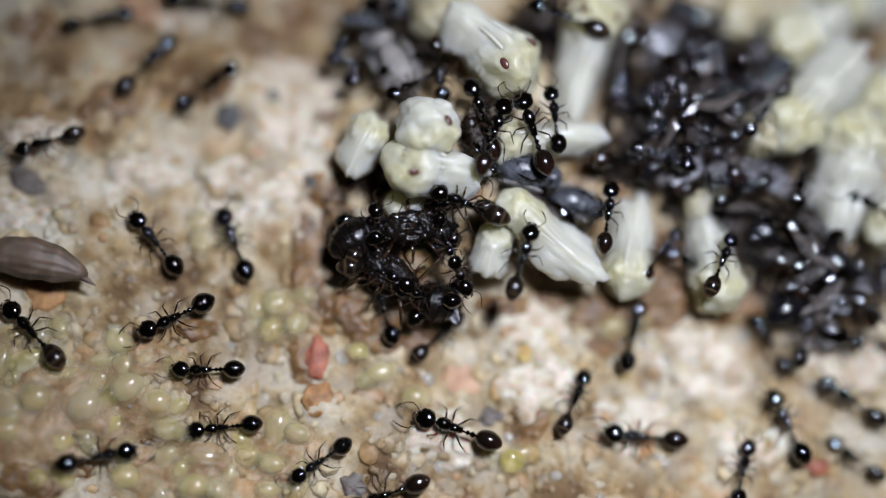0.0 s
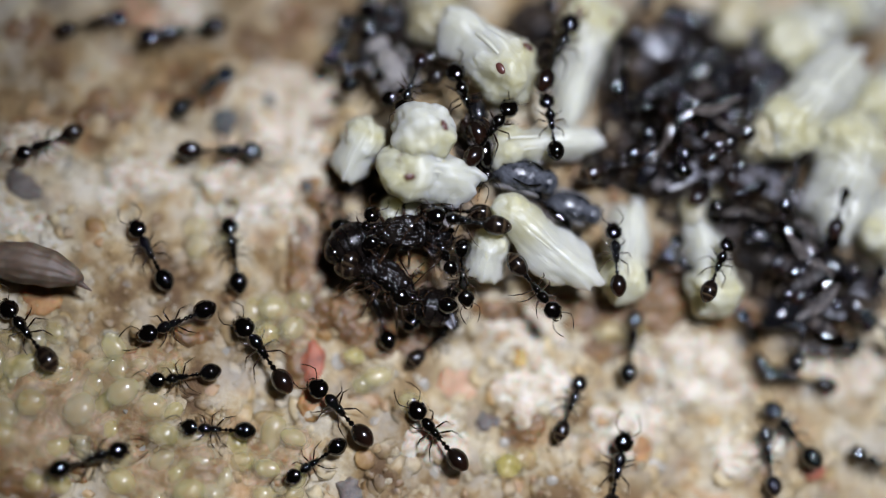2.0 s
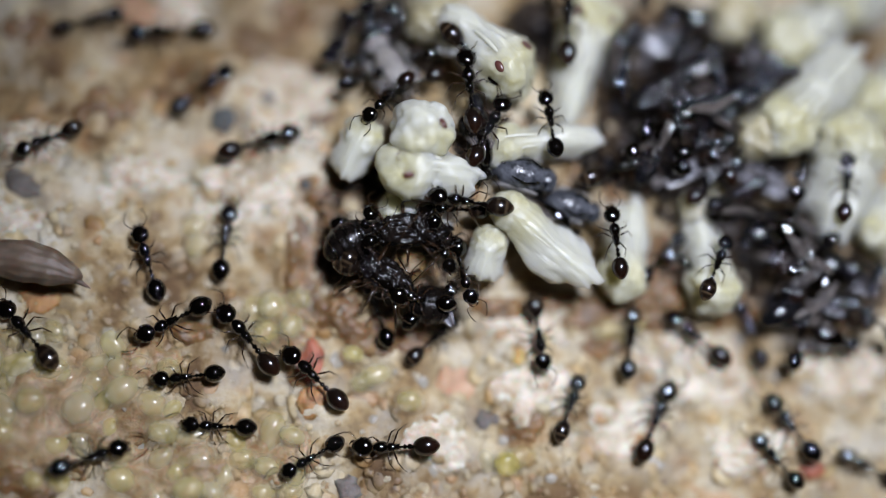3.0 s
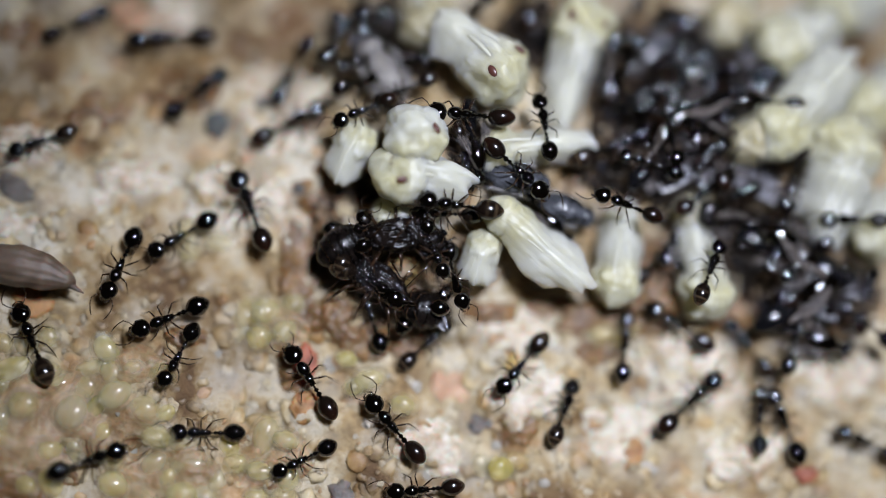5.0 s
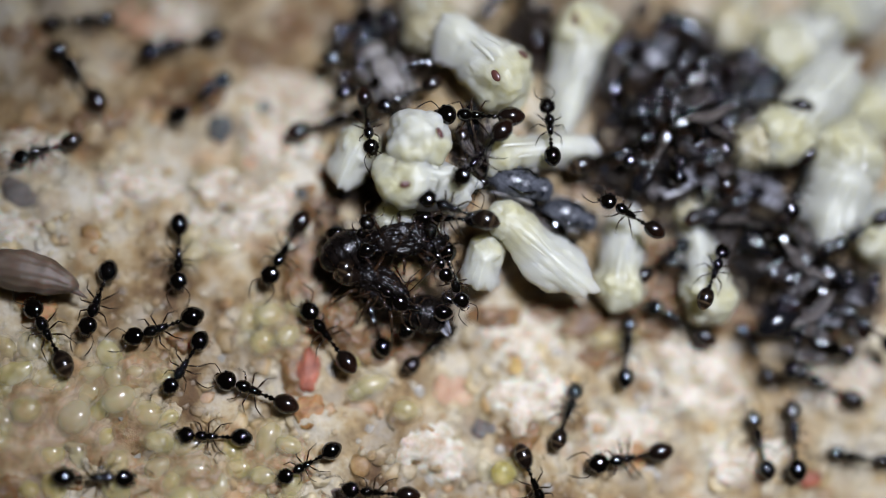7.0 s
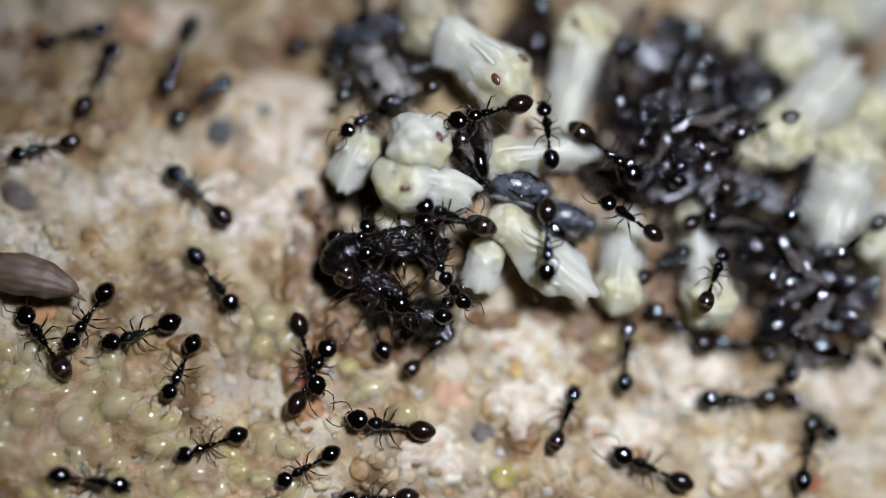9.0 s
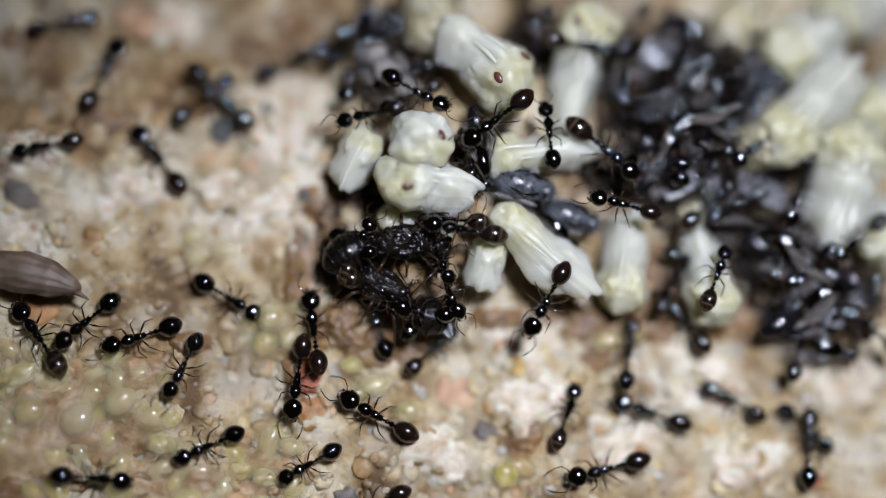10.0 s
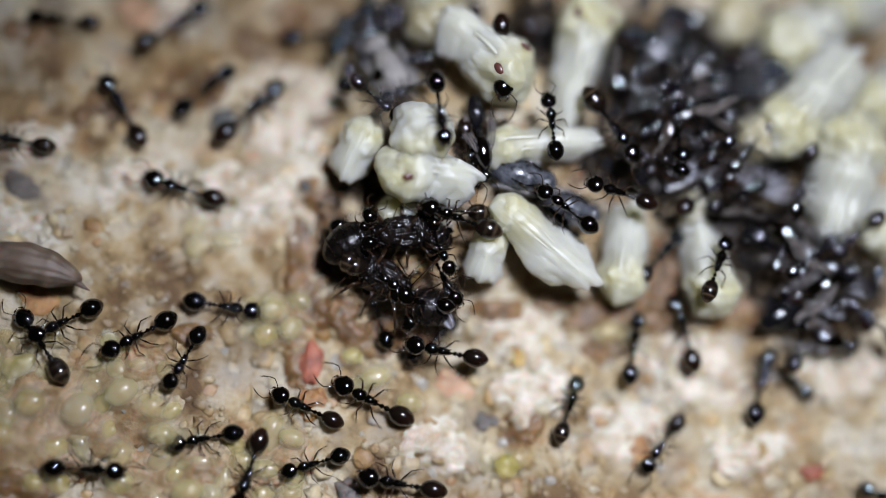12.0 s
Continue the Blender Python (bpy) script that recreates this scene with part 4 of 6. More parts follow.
settle(worker("s", 0.78, 0, "clinging to the queen"), -2.55, 0.20, 65, 1.15, 0, 0)
settle(worker("p", 0.76, 10, "clinging to the queen"), -0.66, -1.74, 165, 0.95, 0, 0)
settle(worker("p", 0.80, 0, "in the crowded heap"), 7.47, 3.54, 92, 1.30, 0, 0)
settle(worker("w", 0.80, 0, "in the crowded heap"), 9.01, 4.78, 96, 1.20, 0, 0)
settle(worker("w", 0.80, 0, "in the crowded heap"), 8.62, 2.74, 119, 1.30, 0, 0)
settle(worker("w", 0.80, 0, "in the crowded heap"), 11.90, -1.09, 39, 0.70, 0, 0)
settle(worker("w", 0.84, 0, "in the crowded heap"), 13.80, -1.59, 73, 0.50, 0, 0)
settle(worker("w", 0.80, 0, "in the crowded heap"), 6.45, 7.53, -122, 0.90, 0, 0)
settle(worker("w", 0.80, 0, "in the crowded heap"), 13.97, 4.53, 11, 0.70, 0, 0)
settle(worker("w", 0.80, 0, "in the crowded heap"), 9.95, 5.07, -68, 1.10, 0, 0)
settle(worker("w", 0.80, 0, "in the crowded heap"), -0.90, 4.94, -154, 0.70, 0, 0)
settle(worker("w", 0.80, 0, "in the crowded heap"), 0.87, 2.77, -80, 0.40, 0, 0)
settle(worker("p", 0.88, 0, "in the crowded heap"), 6.84, 4.33, 66, 1.10, 0, 0)
settle(worker("p", 0.80, 0, "in the crowded heap"), 8.73, 4.59, -172, 1.40, 0, 0)
settle(worker("p", 0.80, 0, "in the crowded heap"), 8.27, 2.93, 17, 1.50, 0, 0)
settle(worker("p", 0.80, 0, "in the crowded heap"), 9.35, 1.53, 26, 1.20, 0, 0)
settle(worker("p", 0.80, 0, "in the crowded heap"), 11.65, -0.42, -142, 1.00, 0, 0)
settle(worker("p", 0.80, 0, "in the crowded heap"), 11.71, -1.70, -15, 0.70, 0, 0)
settle(worker("p", 0.80, 0, "in the crowded heap"), 6.71, 2.53, 159, 1.00, 0, 0)
settle(worker("p", 0.80, 0, "in the crowded heap"), -2.79, 7.19, 57, 0.70, 0, 0)
settle(worker("p", 0.80, 0, "in the crowded heap"), -0.81, 7.33, 144, 0.80, 0, 0)
settle(worker("p", 0.80, 0, "in the crowded heap"), 7.28, 7.43, 34, 0.90, 0, 0)
settle(worker("p", 0.80, 0, "in the crowded heap"), 10.72, 4.92, -112, 1.00, 0, 0)
settle(worker("p", 0.80, 0, "in the crowded heap"), 8.06, 6.17, 15, 1.10, 0, 0)
settle(worker("w", 0.80, 0, "in the crowded heap"), 4.31, 7.67, -51, 0.40, 0, 0)
settle(worker("p", 0.85, 0, "in the crowded heap"), 7.99, 5.63, 81, 1.40, 0, -34)
settle(worker("p", 0.80, 0, "in the crowded heap"), 8.93, 5.42, -64, 1.10, 0, 15)
settle(worker("p", 0.80, 0, "in the crowded heap"), 9.10, 3.25, -145, 1.20, 0, -28)
settle(worker("p", 0.80, 0, "in the crowded heap"), 8.68, 1.77, 100, 1.00, 0, -39)
settle(worker("p", 0.87, 0, "in the crowded heap"), 7.17, 5.05, 30, 1.10, 0, 26)
settle(worker("p", 0.85, 0, "in the crowded heap"), 10.19, 5.67, 37, 1.00, 0, 13)
settle(worker("p", 0.81, 0, "in the crowded heap"), -2.18, 8.17, -95, 0.70, 0, -19)
settle(worker("p", 0.80, 0, "in the crowded heap"), -1.02, 5.81, 25, 0.70, 0, -5)
settle(worker("p", 0.80, 0, "in the crowded heap"), -2.11, 5.49, 17, 0.70, 0, 5)
settle(worker("p", 0.80, 0, "in the crowded heap"), 11.51, -2.94, 72, 0.60, 0, -24)
settle(worker("p", 0.80, 0, "in the crowded heap"), 13.66, -2.39, 141, 0.80, 0, -8)
settle(worker("p", 0.80, 0, "in the crowded heap"), 10.95, 0.09, -112, 0.80, 0, 12)

# ---- sand ----
def build_sand():
    rng = random.Random(5)
    shapes = []
    for k in range(10):
        bm = bmesh.new()
        rock_mesh(bm, (0, 0, 0), (1, rng.uniform(0.7, 1.0), rng.uniform(0.55, 0.8)), (0, 0, 0), rng, 1, 0.35)
        bmesh.ops.scale(bm, vec=(MM, MM, MM), verts=bm.verts)
        me = bpy.data.meshes.new("sand_grain")
        bm.to_mesh(me)
        bm.free()
        for p in me.polygons:
            p.use_smooth = k % 3 > 0
        me.materials.append(QUARTZ if k % 5 == 0 else GRAIN)
        shapes.append(me)
    for k in range(280):
        x, y = rng.uniform(-13, 13), rng.uniform(-8.2, -0.5)
        ob = new("sand_grain", rng.choice(shapes))
        ob.parent = ground
        s = rng.uniform(0.12, 0.34)
        ob.matrix_basis = stand(x, y, rng.uniform(0, 360), relief(x, y) - height(x, y) - 0.12 * s, rng.uniform(-12, 12), rng.uniform(-12, 12)) @ Matrix.Diagonal((s, s, 0.5 * s, 1))
    # finer sand, one loose layer
    base = bmesh.new()
    bmesh.ops.create_icosphere(base, subdivisions=2, radius=1.0)
    bv = np.array([v.co[:] for v in base.verts])
    base.verts.index_update()
    bf = np.array([[v.index for v in f.verts] for f in base.faces])
    base.free()
    nrng = np.random.default_rng(4)
    verts, faces, count = [], [], 0
    while count < 4700:
        x, y = nrng.uniform(-17, 18), nrng.uniform(-10, 13)
        s = 0.10 + 0.44 * nrng.random() ** 2.4
        q = bv * (1 + 0.24 * np.sin(bv @ nrng.normal(0, 2.2, (3, 1)) + nrng.uniform(0, 6)) + 0.14 * np.sin(bv @ nrng.normal(0, 4.5, (3, 1)) + nrng.uniform(0, 6))) * nrng.uniform(0.65, 1.0, 3) * np.array([1, 1, 0.30 if s < 0.3 else 0.20]) * s
        a = nrng.uniform(0, math.tau)
        rot = np.array([[math.cos(a), -math.sin(a), 0], [math.sin(a), math.cos(a), 0], [0, 0, 1]])
        q = q @ rot.T + np.array([x, y, relief(x, y) - 0.13 * s])
        verts.append(q * MM)
        faces.append(bf + count * len(bv))
        count += 1
    me = bpy.data.meshes.new("loose_sand")
    me.from_pydata(np.concatenate(verts).tolist(), [], np.concatenate(faces).tolist())
    me.materials.append(DUST)
    for p in me.polygons:
        p.use_smooth = True
    tagged(new("loose_sand", me), "loose cream, tan and orange sand on the nest floor", "sand", kind="stuff")


build_sand()


def build_crumbs(name, heaps, mat, label, category, seed):
    """Loose crumbs in heaps: centre, half-widths, number and greatest size of each heap."""
    nrng = np.random.default_rng(seed)
    base = bmesh.new()
    bmesh.ops.create_icosphere(base, subdivisions=1, radius=1.0)
    bv = np.array([v.co[:] for v in base.verts])
    base.verts.index_update()
    bf = np.array([[v.index for v in f.verts] for f in base.faces])
    base.free()
    verts, faces, count = [], [], 0
    for cx, cy, rx, ry, number, size in heaps:
        for k in range(number):
            a, rad = nrng.uniform(0, math.tau), math.sqrt(nrng.random())
            x, y = cx + rx * rad * math.cos(a), cy + ry * rad * math.sin(a)
            sc = size * (0.25 + 0.75 * nrng.random() ** 2)
            q = bv * (1 + 0.5 * (nrng.random((len(bv), 1)) - 0.5)) * nrng.uniform(0.4, 1.0, 3) * sc
            turn = np.array(Euler(nrng.uniform(0, 6.28, 3).tolist()).to_matrix())
            verts.append((q @ turn.T + np.array([x, y, height(x, y) + 0.02 + 0.25 * sc * nrng.random()])) * MM)
            faces.append(bf + count * len(bv))
            count += 1
    me = bpy.data.meshes.new(name)
    me.from_pydata(np.concatenate(verts).tolist(), [], np.concatenate(faces).tolist())
    me.materials.append(mat)
    tagged(new(name, me), label, category, kind="stuff")


build_crumbs("debris", [
    (6.04, 2.62, 1.44, 0.90, 260, 0.24),
    (6.30, 5.64, 1.08, 1.61, 300, 0.28),
    (8.49, 4.29, 3.41, 3.41, 900, 0.32),
    (-0.99, 7.23, 1.44, 1.44, 300, 0.38),
    (-3.34, 0.88, 0.54, 1.08, 120, 0.20),
    (1.61, 3.20, 1.26, 1.08, 160, 0.30),
    (12.30, -1.34, 2.33, 1.08, 350, 0.35),
    (3.22, 7.27, 1.08, 1.26, 200, 0.30),
    (10.21, 0.19, 1.44, 1.44, 200, 0.30),
    (-2.27, 2.13, 0.72, 0.54, 60, 0.25),
    (-0.33, -0.41, 1.08, 1.08, 60, 0.20),
], stone_material("dark_debris", [(0.0, (0.006, 0.005, 0.005)), (0.3, (0.030, 0.019, 0.012)), (0.5, (0.003, 0.003, 0.004)), (0.66, (0.10, 0.062, 0.036)), (0.76, (0.008, 0.008, 0.011)), (0.92, (0.22, 0.16, 0.11)), (0.96, (0.02, 0.022, 0.034)), (1.0, (0.13, 0.08, 0.04))], "island", 0.75),
    "dark brown crumbs of soil and shed skins", "debris", 9)
SCRAP = stone_material("scrap", [(0.0, (0.010, 0.010, 0.013)), (0.25, (0.045, 0.036, 0.030)), (0.40, (0.004, 0.004, 0.006)), (0.6, (0.12, 0.088, 0.064)), (0.70, (0.040, 0.046, 0.078)), (0.80, (0.005, 0.005, 0.008)), (0.92, (0.42, 0.33, 0.24)), (1.0, (0.22, 0.23, 0.32))], "object", 0.5)


def scrap_meshes():
    """Curled flakes of shed skin, thick in the middle and torn at the rim."""
    rng = random.Random(21)
    meshes = []
    for k in range(9):
        bm = bmesh.new()
        rock_mesh(bm, (0, 0, 0), (1, rng.uniform(0.45, 0.8), rng.uniform(0.16, 0.34)), (0, 0, 0), rng, 2, 0.55)
        curl = rng.uniform(-0.5, 0.6)
        for v in bm.verts:
            v.co.z += curl * v.co.x * v.co.x - 0.25 * curl
        bmesh.ops.scale(bm, vec=(MM, MM, MM), verts=bm.verts)
        me = bpy.data.meshes.new("flake")
        bm.to_mesh(me)
        bm.free()
        for p in me.polygons:
            p.use_smooth = True
        me.materials.append(SCRAP)
        meshes.append(me)
    return meshes


FLAKES = scrap_meshes()
rng_flake = random.Random(8)
for cx, cy, rx, ry, number, size in [
    (8.72, 4.51, 2.87, 3.05, 230, 0.62),
    (12.30, -0.98, 1.97, 1.08, 80, 0.55),
    (-0.81, 7.03, 1.26, 1.26, 60, 0.65),
    (10.05, 0.56, 1.26, 1.08, 60, 0.60),
    (3.33, 7.50, 0.72, 1.08, 30, 0.50),
    (6.04, 2.62, 1.30, 0.80, 30, 0.45),
]:
    heap = tagged(new("scrap_heap"), "heap of grey and brown shed skins among the brood", "debris", "scrap heaps")
    heap.matrix_basis = stand(cx, cy, 0)
    for k in range(number):
        a, rad = rng_flake.uniform(0, math.tau), math.sqrt(rng_flake.random())
        x, y = cx + rx * rad * math.cos(a), cy + ry * rad * math.sin(a)
        sc = size * (0.4 + 0.6 * rng_flake.random() ** 1.5)
        flake = new("flake", rng_flake.choice(FLAKES))
        flake.parent = heap
        m = stand(x, y, rng_flake.uniform(0, 360), rng_flake.uniform(0.1, 0.75) * (1.1 - 0.6 * rad), rng_flake.uniform(-40, 40), rng_flake.uniform(-40, 40)) @ Matrix.Diagonal((sc, sc, sc, 1))
        flake.matrix_basis = heap.matrix_basis.inverted() @ m


def build_patch(cx, cy, rx, ry, mat, label, most=0.09):
    """A thin spread over the floor, with a torn edge that thins out under the loose sand."""
    n = 40
    grid = {}
    bm = bmesh.new()
    for j in range(n + 1):
        for i in range(n + 1):
            u, v = i / n * 2.8 - 1.4, j / n * 2.8 - 1.4
            x, y = cx + u * rx, cy + v * ry
            p = Vector((x, y, 3.0))
            z = relief(x, y) + 0.20 * (0.80 - u * u - v * v) + 0.20 * noise.noise(p * 1.2) + 0.08 * noise.noise(p * 3.0) + 0.03 * noise.noise(p * 7.0)
            grid[i, j] = bm.verts.new((x, y, max(min(z, relief(x, y) + most + 0.02 * noise.noise(p * 5.0)), height(x, y) - 0.9)))
    for j in range(n):
        for i in range(n):
            bm.faces.new((grid[i, j], grid[i + 1, j], grid[i + 1, j + 1], grid[i, j + 1]))
    tagged(finish("earth_patch", bm, mat), label, "earth", kind="stuff")


# Brown earth; beside and below the queens its colour paints in their shade.
BROWN_EARTH_SHADE = plain_stone("brown_earth_and_shade", (0.36, 0.205, 0.080), (0.10, 0.052, 0.019), 0.45)
for row in [
    (-0.77, -0.54, 0.87, 0.74),
    (5.85, 2.44, 1.65, 0.83),
    (-1.59, -2.52, 1.44, 0.83),
    # the queen's shade on her left, laid in as dark brown
    (-3.79, -0.20, 1.03, 2.17),
    (5.99, -2.03, 3.09, 0.66),
    (7.52, -0.40, 1.13, 1.65),
    (-1.41, -2.87, 1.65, 0.54),
    (10.04, -2.05, 1.86, 0.83),
    (-7.70, -2.51, 0.93, 0.41),
    (4.19, -1.65, 1.24, 0.45),
    (-3.61, 1.85, 1.03, 1.13),
    (-12.64, -7.08, 1.24, 0.62),
    (-3.14, -1.80, 0.81, 1.07),
    (-1.55, -2.92, 1.07, 0.47),
    (1.83, -1.80, 1.07, 0.39),
    (5.24, -2.97, 0.72, 0.54),
    (6.73, -1.82, 1.61, 0.47),
    (-7.97, 5.55, 1.25, 0.72),
    (-10.59, 4.70, 1.07, 0.81),
    (-4.46, 8.09, 0.98, 0.63),
    (-11.64, -6.61, 1.43, 0.54),
    (-12.84, 7.23, 0.90, 0.72),
    (-4.54, -3.44, 0.54, 0.81),
    (11.95, -2.27, 1.97, 0.45),
]:
    build_patch(*row, BROWN_EARTH_SHADE, "thin spread of brown earth and painted shade on the sand", 0.11)
build_patch(2.72, -5.38, 0.95, 0.62, BROWN_EARTH_SHADE, "thin spread of brown earth and painted shade on the sand", 0.03)
TAN_SAND = plain_stone("tan_sand", (0.60, 0.43, 0.24), (0.30, 0.18, 0.08), 0.5)
for row in [
    (-11.49, -5.19, 2.86, 2.06),
    (-8.27, -6.67, 1.97, 0.90),
    (-5.22, -6.37, 1.52, 1.07),
    (-4.97, -2.30, 1.16, 0.90),
    (-9.17, -3.42, 1.07, 0.63),
]:
    build_patch(*row, TAN_SAND, "tan sand under the eggs", 0.17)
CRUST = plain_stone("pale_crust", (0.98, 0.92, 0.81), (0.60, 0.45, 0.27), 0.6)
for row in [
    (-4.82, 4.79, 1.43, 1.97),
    (-5.95, 1.90, 1.97, 0.98),
    (-9.66, 2.48, 1.61, 0.90),
    (2.71, -2.43, 1.43, 0.81),
    (8.30, -3.72, 1.97, 1.25),
    (12.94, -3.75, 1.61, 0.98),
    (3.18, -4.40, 1.43, 1.07),
    (-0.03, -6.10, 1.25, 0.90),
    (5.70, -5.64, 1.61, 0.90),
    (-12.64, 3.55, 1.43, 0.90),
    (9.75, -6.41, 1.61, 0.72),
    (-4.19, 0.84, 0.54, 1.07),
    (-8.57, 8.10, 1.07, 0.72),
    (-13.26, 1.05, 1.07, 0.54),
]:
    build_patch(*row, CRUST, "pale crust of fine whitish sand on the nest floor")

# ---- what moves ----
def at(t, x, y, turn, up):
    return t, stand(x, y, turn, up)


def stroll(ant, rows):
    """Key an ant along its way and swing its legs in step while it walks."""
    walk(ant, [at(*r) for r in rows])
    legs = [c for c in ant.children if c.name.startswith("leg")]
    path = 0.0
    marks = [(rows[0][0], 0.0, 0.0)]
    for a, b in zip(rows, rows[1:]):
        far = math.hypot(b[1] - a[1], b[2] - a[2]) + 0.012 * abs(b[3] - a[3])
        if far < 0.45:
            path += far
            marks.append((b[0], path * 4.0, 4.0))
            continue
        steps = min(max(2, round(far / 0.28)), int((b[0] - a[0]) * 15))
        for k in range(1, steps + 1):
            f = k / steps
            marks.append((a[0] + (b[0] - a[0]) * f, (path + far * f) * 5.6 * 2, 17.0))
        path += far
    if max(m[2] for m in marks) < 10:
        return
    for k, leg in enumerate(legs):
        rest = leg.matrix_basis.copy()
        lift = math.pi if k % 2 else 0.0
        walk(leg, [(t, rest @ pose(0, 0, 0, 0, 0, swing * math.sin(phase + lift))) for t, phase, swing in marks])


def motions():
    stroll(ant_a1, [(0, -8.28, -2.21, -153, 0.00), (0.5, -8.27, -2.21, -155, 0.00), (1, -8.11, -2.24, -155, 0.00), (1.5, -8.04, -2.20, -157, 0.00), (2, -8.13, -2.23, -156, 0.00), (2.5, -8.04, -2.24, -153, 0.00), (3, -8.20, -2.23, -152, 0.00), (5, -8.12, -2.00, -157, 0.00), (5.5, -8.06, -2.03, -157, 0.00), (6, -8.19, -1.87, -166, 0.00), (6.5, -8.32, -2.07, -157, 0.00), (7, -8.39, -2.15, -160, 0.00), (9, -9.08, -2.22, -160, 0.00), (9.5, -9.09, -2.34, -160, 0.00), (10, -9.13, -2.37, -161, 0.00), (10.5, -9.05, -2.46, -159, 0.00), (11, -9.14, -2.56, -158, 0.00), (11.5, -9.13, -2.61, -155, 0.00), (12, -9.22, -2.62, -151, 0.00)])
    stroll(ant_a2, [(0, -7.31, -3.84, -179, 0.00), (0.5, -7.50, -3.75, -180, 0.00), (1, -7.50, -3.78, -176, 0.00), (1.5, -7.76, -4.01, -169, 0.00), (2, -7.89, -3.90, -170, 0.00), (2.5, -7.80, -3.94, -174, 0.00), (3, -7.74, -3.96, -173, 0.00), (4, -7.70, -3.69, -145, 0.00), (5, -7.82, -3.18, -118, 0.00), (5.5, -7.82, -3.19, -117, 0.00), (6, -7.81, -3.15, -118, 0.00), (6.5, -7.80, -3.19, -119, 0.00), (7, -7.71, -3.27, -121, 0.00), (9, -7.83, -3.30, -114, 0.00), (9.5, -7.87, -3.28, -116, 0.00), (10, -7.85, -3.30, -116, 0.00), (10.5, -7.83, -3.32, -118, 0.00), (11, -7.86, -3.36, -119, 0.00), (11.5, -7.84, -3.38, -118, 0.00), (12, -7.83, -3.35, -119, 0.00)])
    stroll(ant_a3, [(0, -6.81, -5.58, -174, 0.00), (0.5, -6.89, -5.59, -172, 0.00), (1, -6.91, -5.59, -168, 0.00), (1.5, -6.92, -5.54, -176, 0.00), (2, -6.89, -5.49, -184, 0.00), (2.5, -6.83, -5.48, -183, 0.00), (3, -6.82, -5.46, -183, 0.00), (5, -6.97, -5.51, -181, 0.00), (5.5, -6.97, -5.51, -181, 0.00), (6, -6.92, -5.50, -182, 0.00), (6.5, -6.92, -5.49, -180, 0.00), (7, -6.85, -5.48, -183, 0.00), (9, -6.92, -5.63, -160, 0.00), (9.5, -6.92, -5.63, -160, 0.00), (10, -7.07, -5.71, -156, 0.00), (10.5, -7.09, -5.78, -168, 0.00), (11, -7.07, -5.80, -174, 0.00), (11.5, -7.18, -5.77, -168, 0.00), (12, -7.19, -5.76, -170, 0.00)])
    stroll(ant_a4, [(0, -10.59, -6.42, 12, 0.00), (0.5, -10.63, -6.42, 17, 0.00), (1, -10.55, -6.35, 19, 0.00), (1.5, -10.62, -6.35, 19, 0.00), (2, -10.69, -6.34, 18, 0.00), (2.5, -10.61, -6.35, 19, 0.00), (3, -10.65, -6.35, 19, 0.00), (5, -10.50, -6.31, 20, 0.00), (5.5, -10.36, -6.39, 16, 0.00), (6, -10.37, -6.55, 6, 0.00), (6.5, -10.48, -6.52, 6, 0.00), (7, -10.39, -6.65, -1, 0.00), (9, -10.51, -6.63, -9, 0.00), (9.5, -10.55, -6.65, -6, 0.00), (10, -10.54, -6.62, -5, 0.00), (10.5, -10.58, -6.65, -8, 0.00), (11, -10.68, -6.74, -6, 0.00), (11.5, -10.79, -6.69, -6, 0.00), (12, -10.77, -6.63, -3, 0.00)])
    stroll(ant_a5, [(0, -3.89, -6.63, -146, 0.00), (0.5, -3.98, -6.59, -146, 0.00), (1, -3.98, -6.57, -149, 0.00), (1.5, -3.94, -6.48, -148, 0.00), (2, -3.92, -6.50, -146, 0.00), (2.5, -3.94, -6.47, -154, 0.00), (3, -3.99, -6.43, -150, 0.00), (5, -4.04, -6.35, -154, 0.00), (5.5, -4.00, -6.36, -154, 0.00), (6, -4.00, -6.33, -153, 0.00), (6.5, -4.04, -6.33, -150, 0.00), (7, -3.98, -6.33, -151, 0.00), (9, -4.01, -6.33, -151, 0.00), (9.5, -4.05, -6.32, -151, 0.00), (10, -4.04, -6.30, -151, 0.00), (10.5, -4.01, -6.30, -152, 0.00), (11, -3.99, -6.36, -155, 0.00), (11.5, -3.98, -6.44, -159, 0.00), (12, -3.89, -6.56, -164, 0.00)])
    stroll(ant_a6, [(0, -12.58, -2.68, 133, 0.00), (0.5, -12.59, -2.73, 130, 0.00), (1, -12.62, -2.61, 128, 0.00), (1.5, -12.62, -2.64, 123, 0.00), (2, -12.61, -2.55, 128, 0.00), (2.5, -12.58, -2.62, 126, 0.00), (3, -12.60, -2.58, 131, 0.00), (5, -12.24, -2.71, 113, 0.00), (5.5, -11.96, -2.65, 110, 0.00), (6, -11.91, -2.47, 112, 0.00), (6.5, -11.92, -2.37, 120, 0.00), (7, -11.87, -2.38, 119, 0.00), (9, -12.01, -2.44, 125, 0.00), (9.5, -12.30, -2.36, 129, 0.00), (10, -12.23, -2.37, 125, 0.00), (10.5, -12.20, -2.50, 124, 0.00), (11, -12.31, -2.72, 130, 0.00), (11.5, -12.21, -2.76, 129, 0.00), (12, -12.15, -2.86, 124, 0.00)])
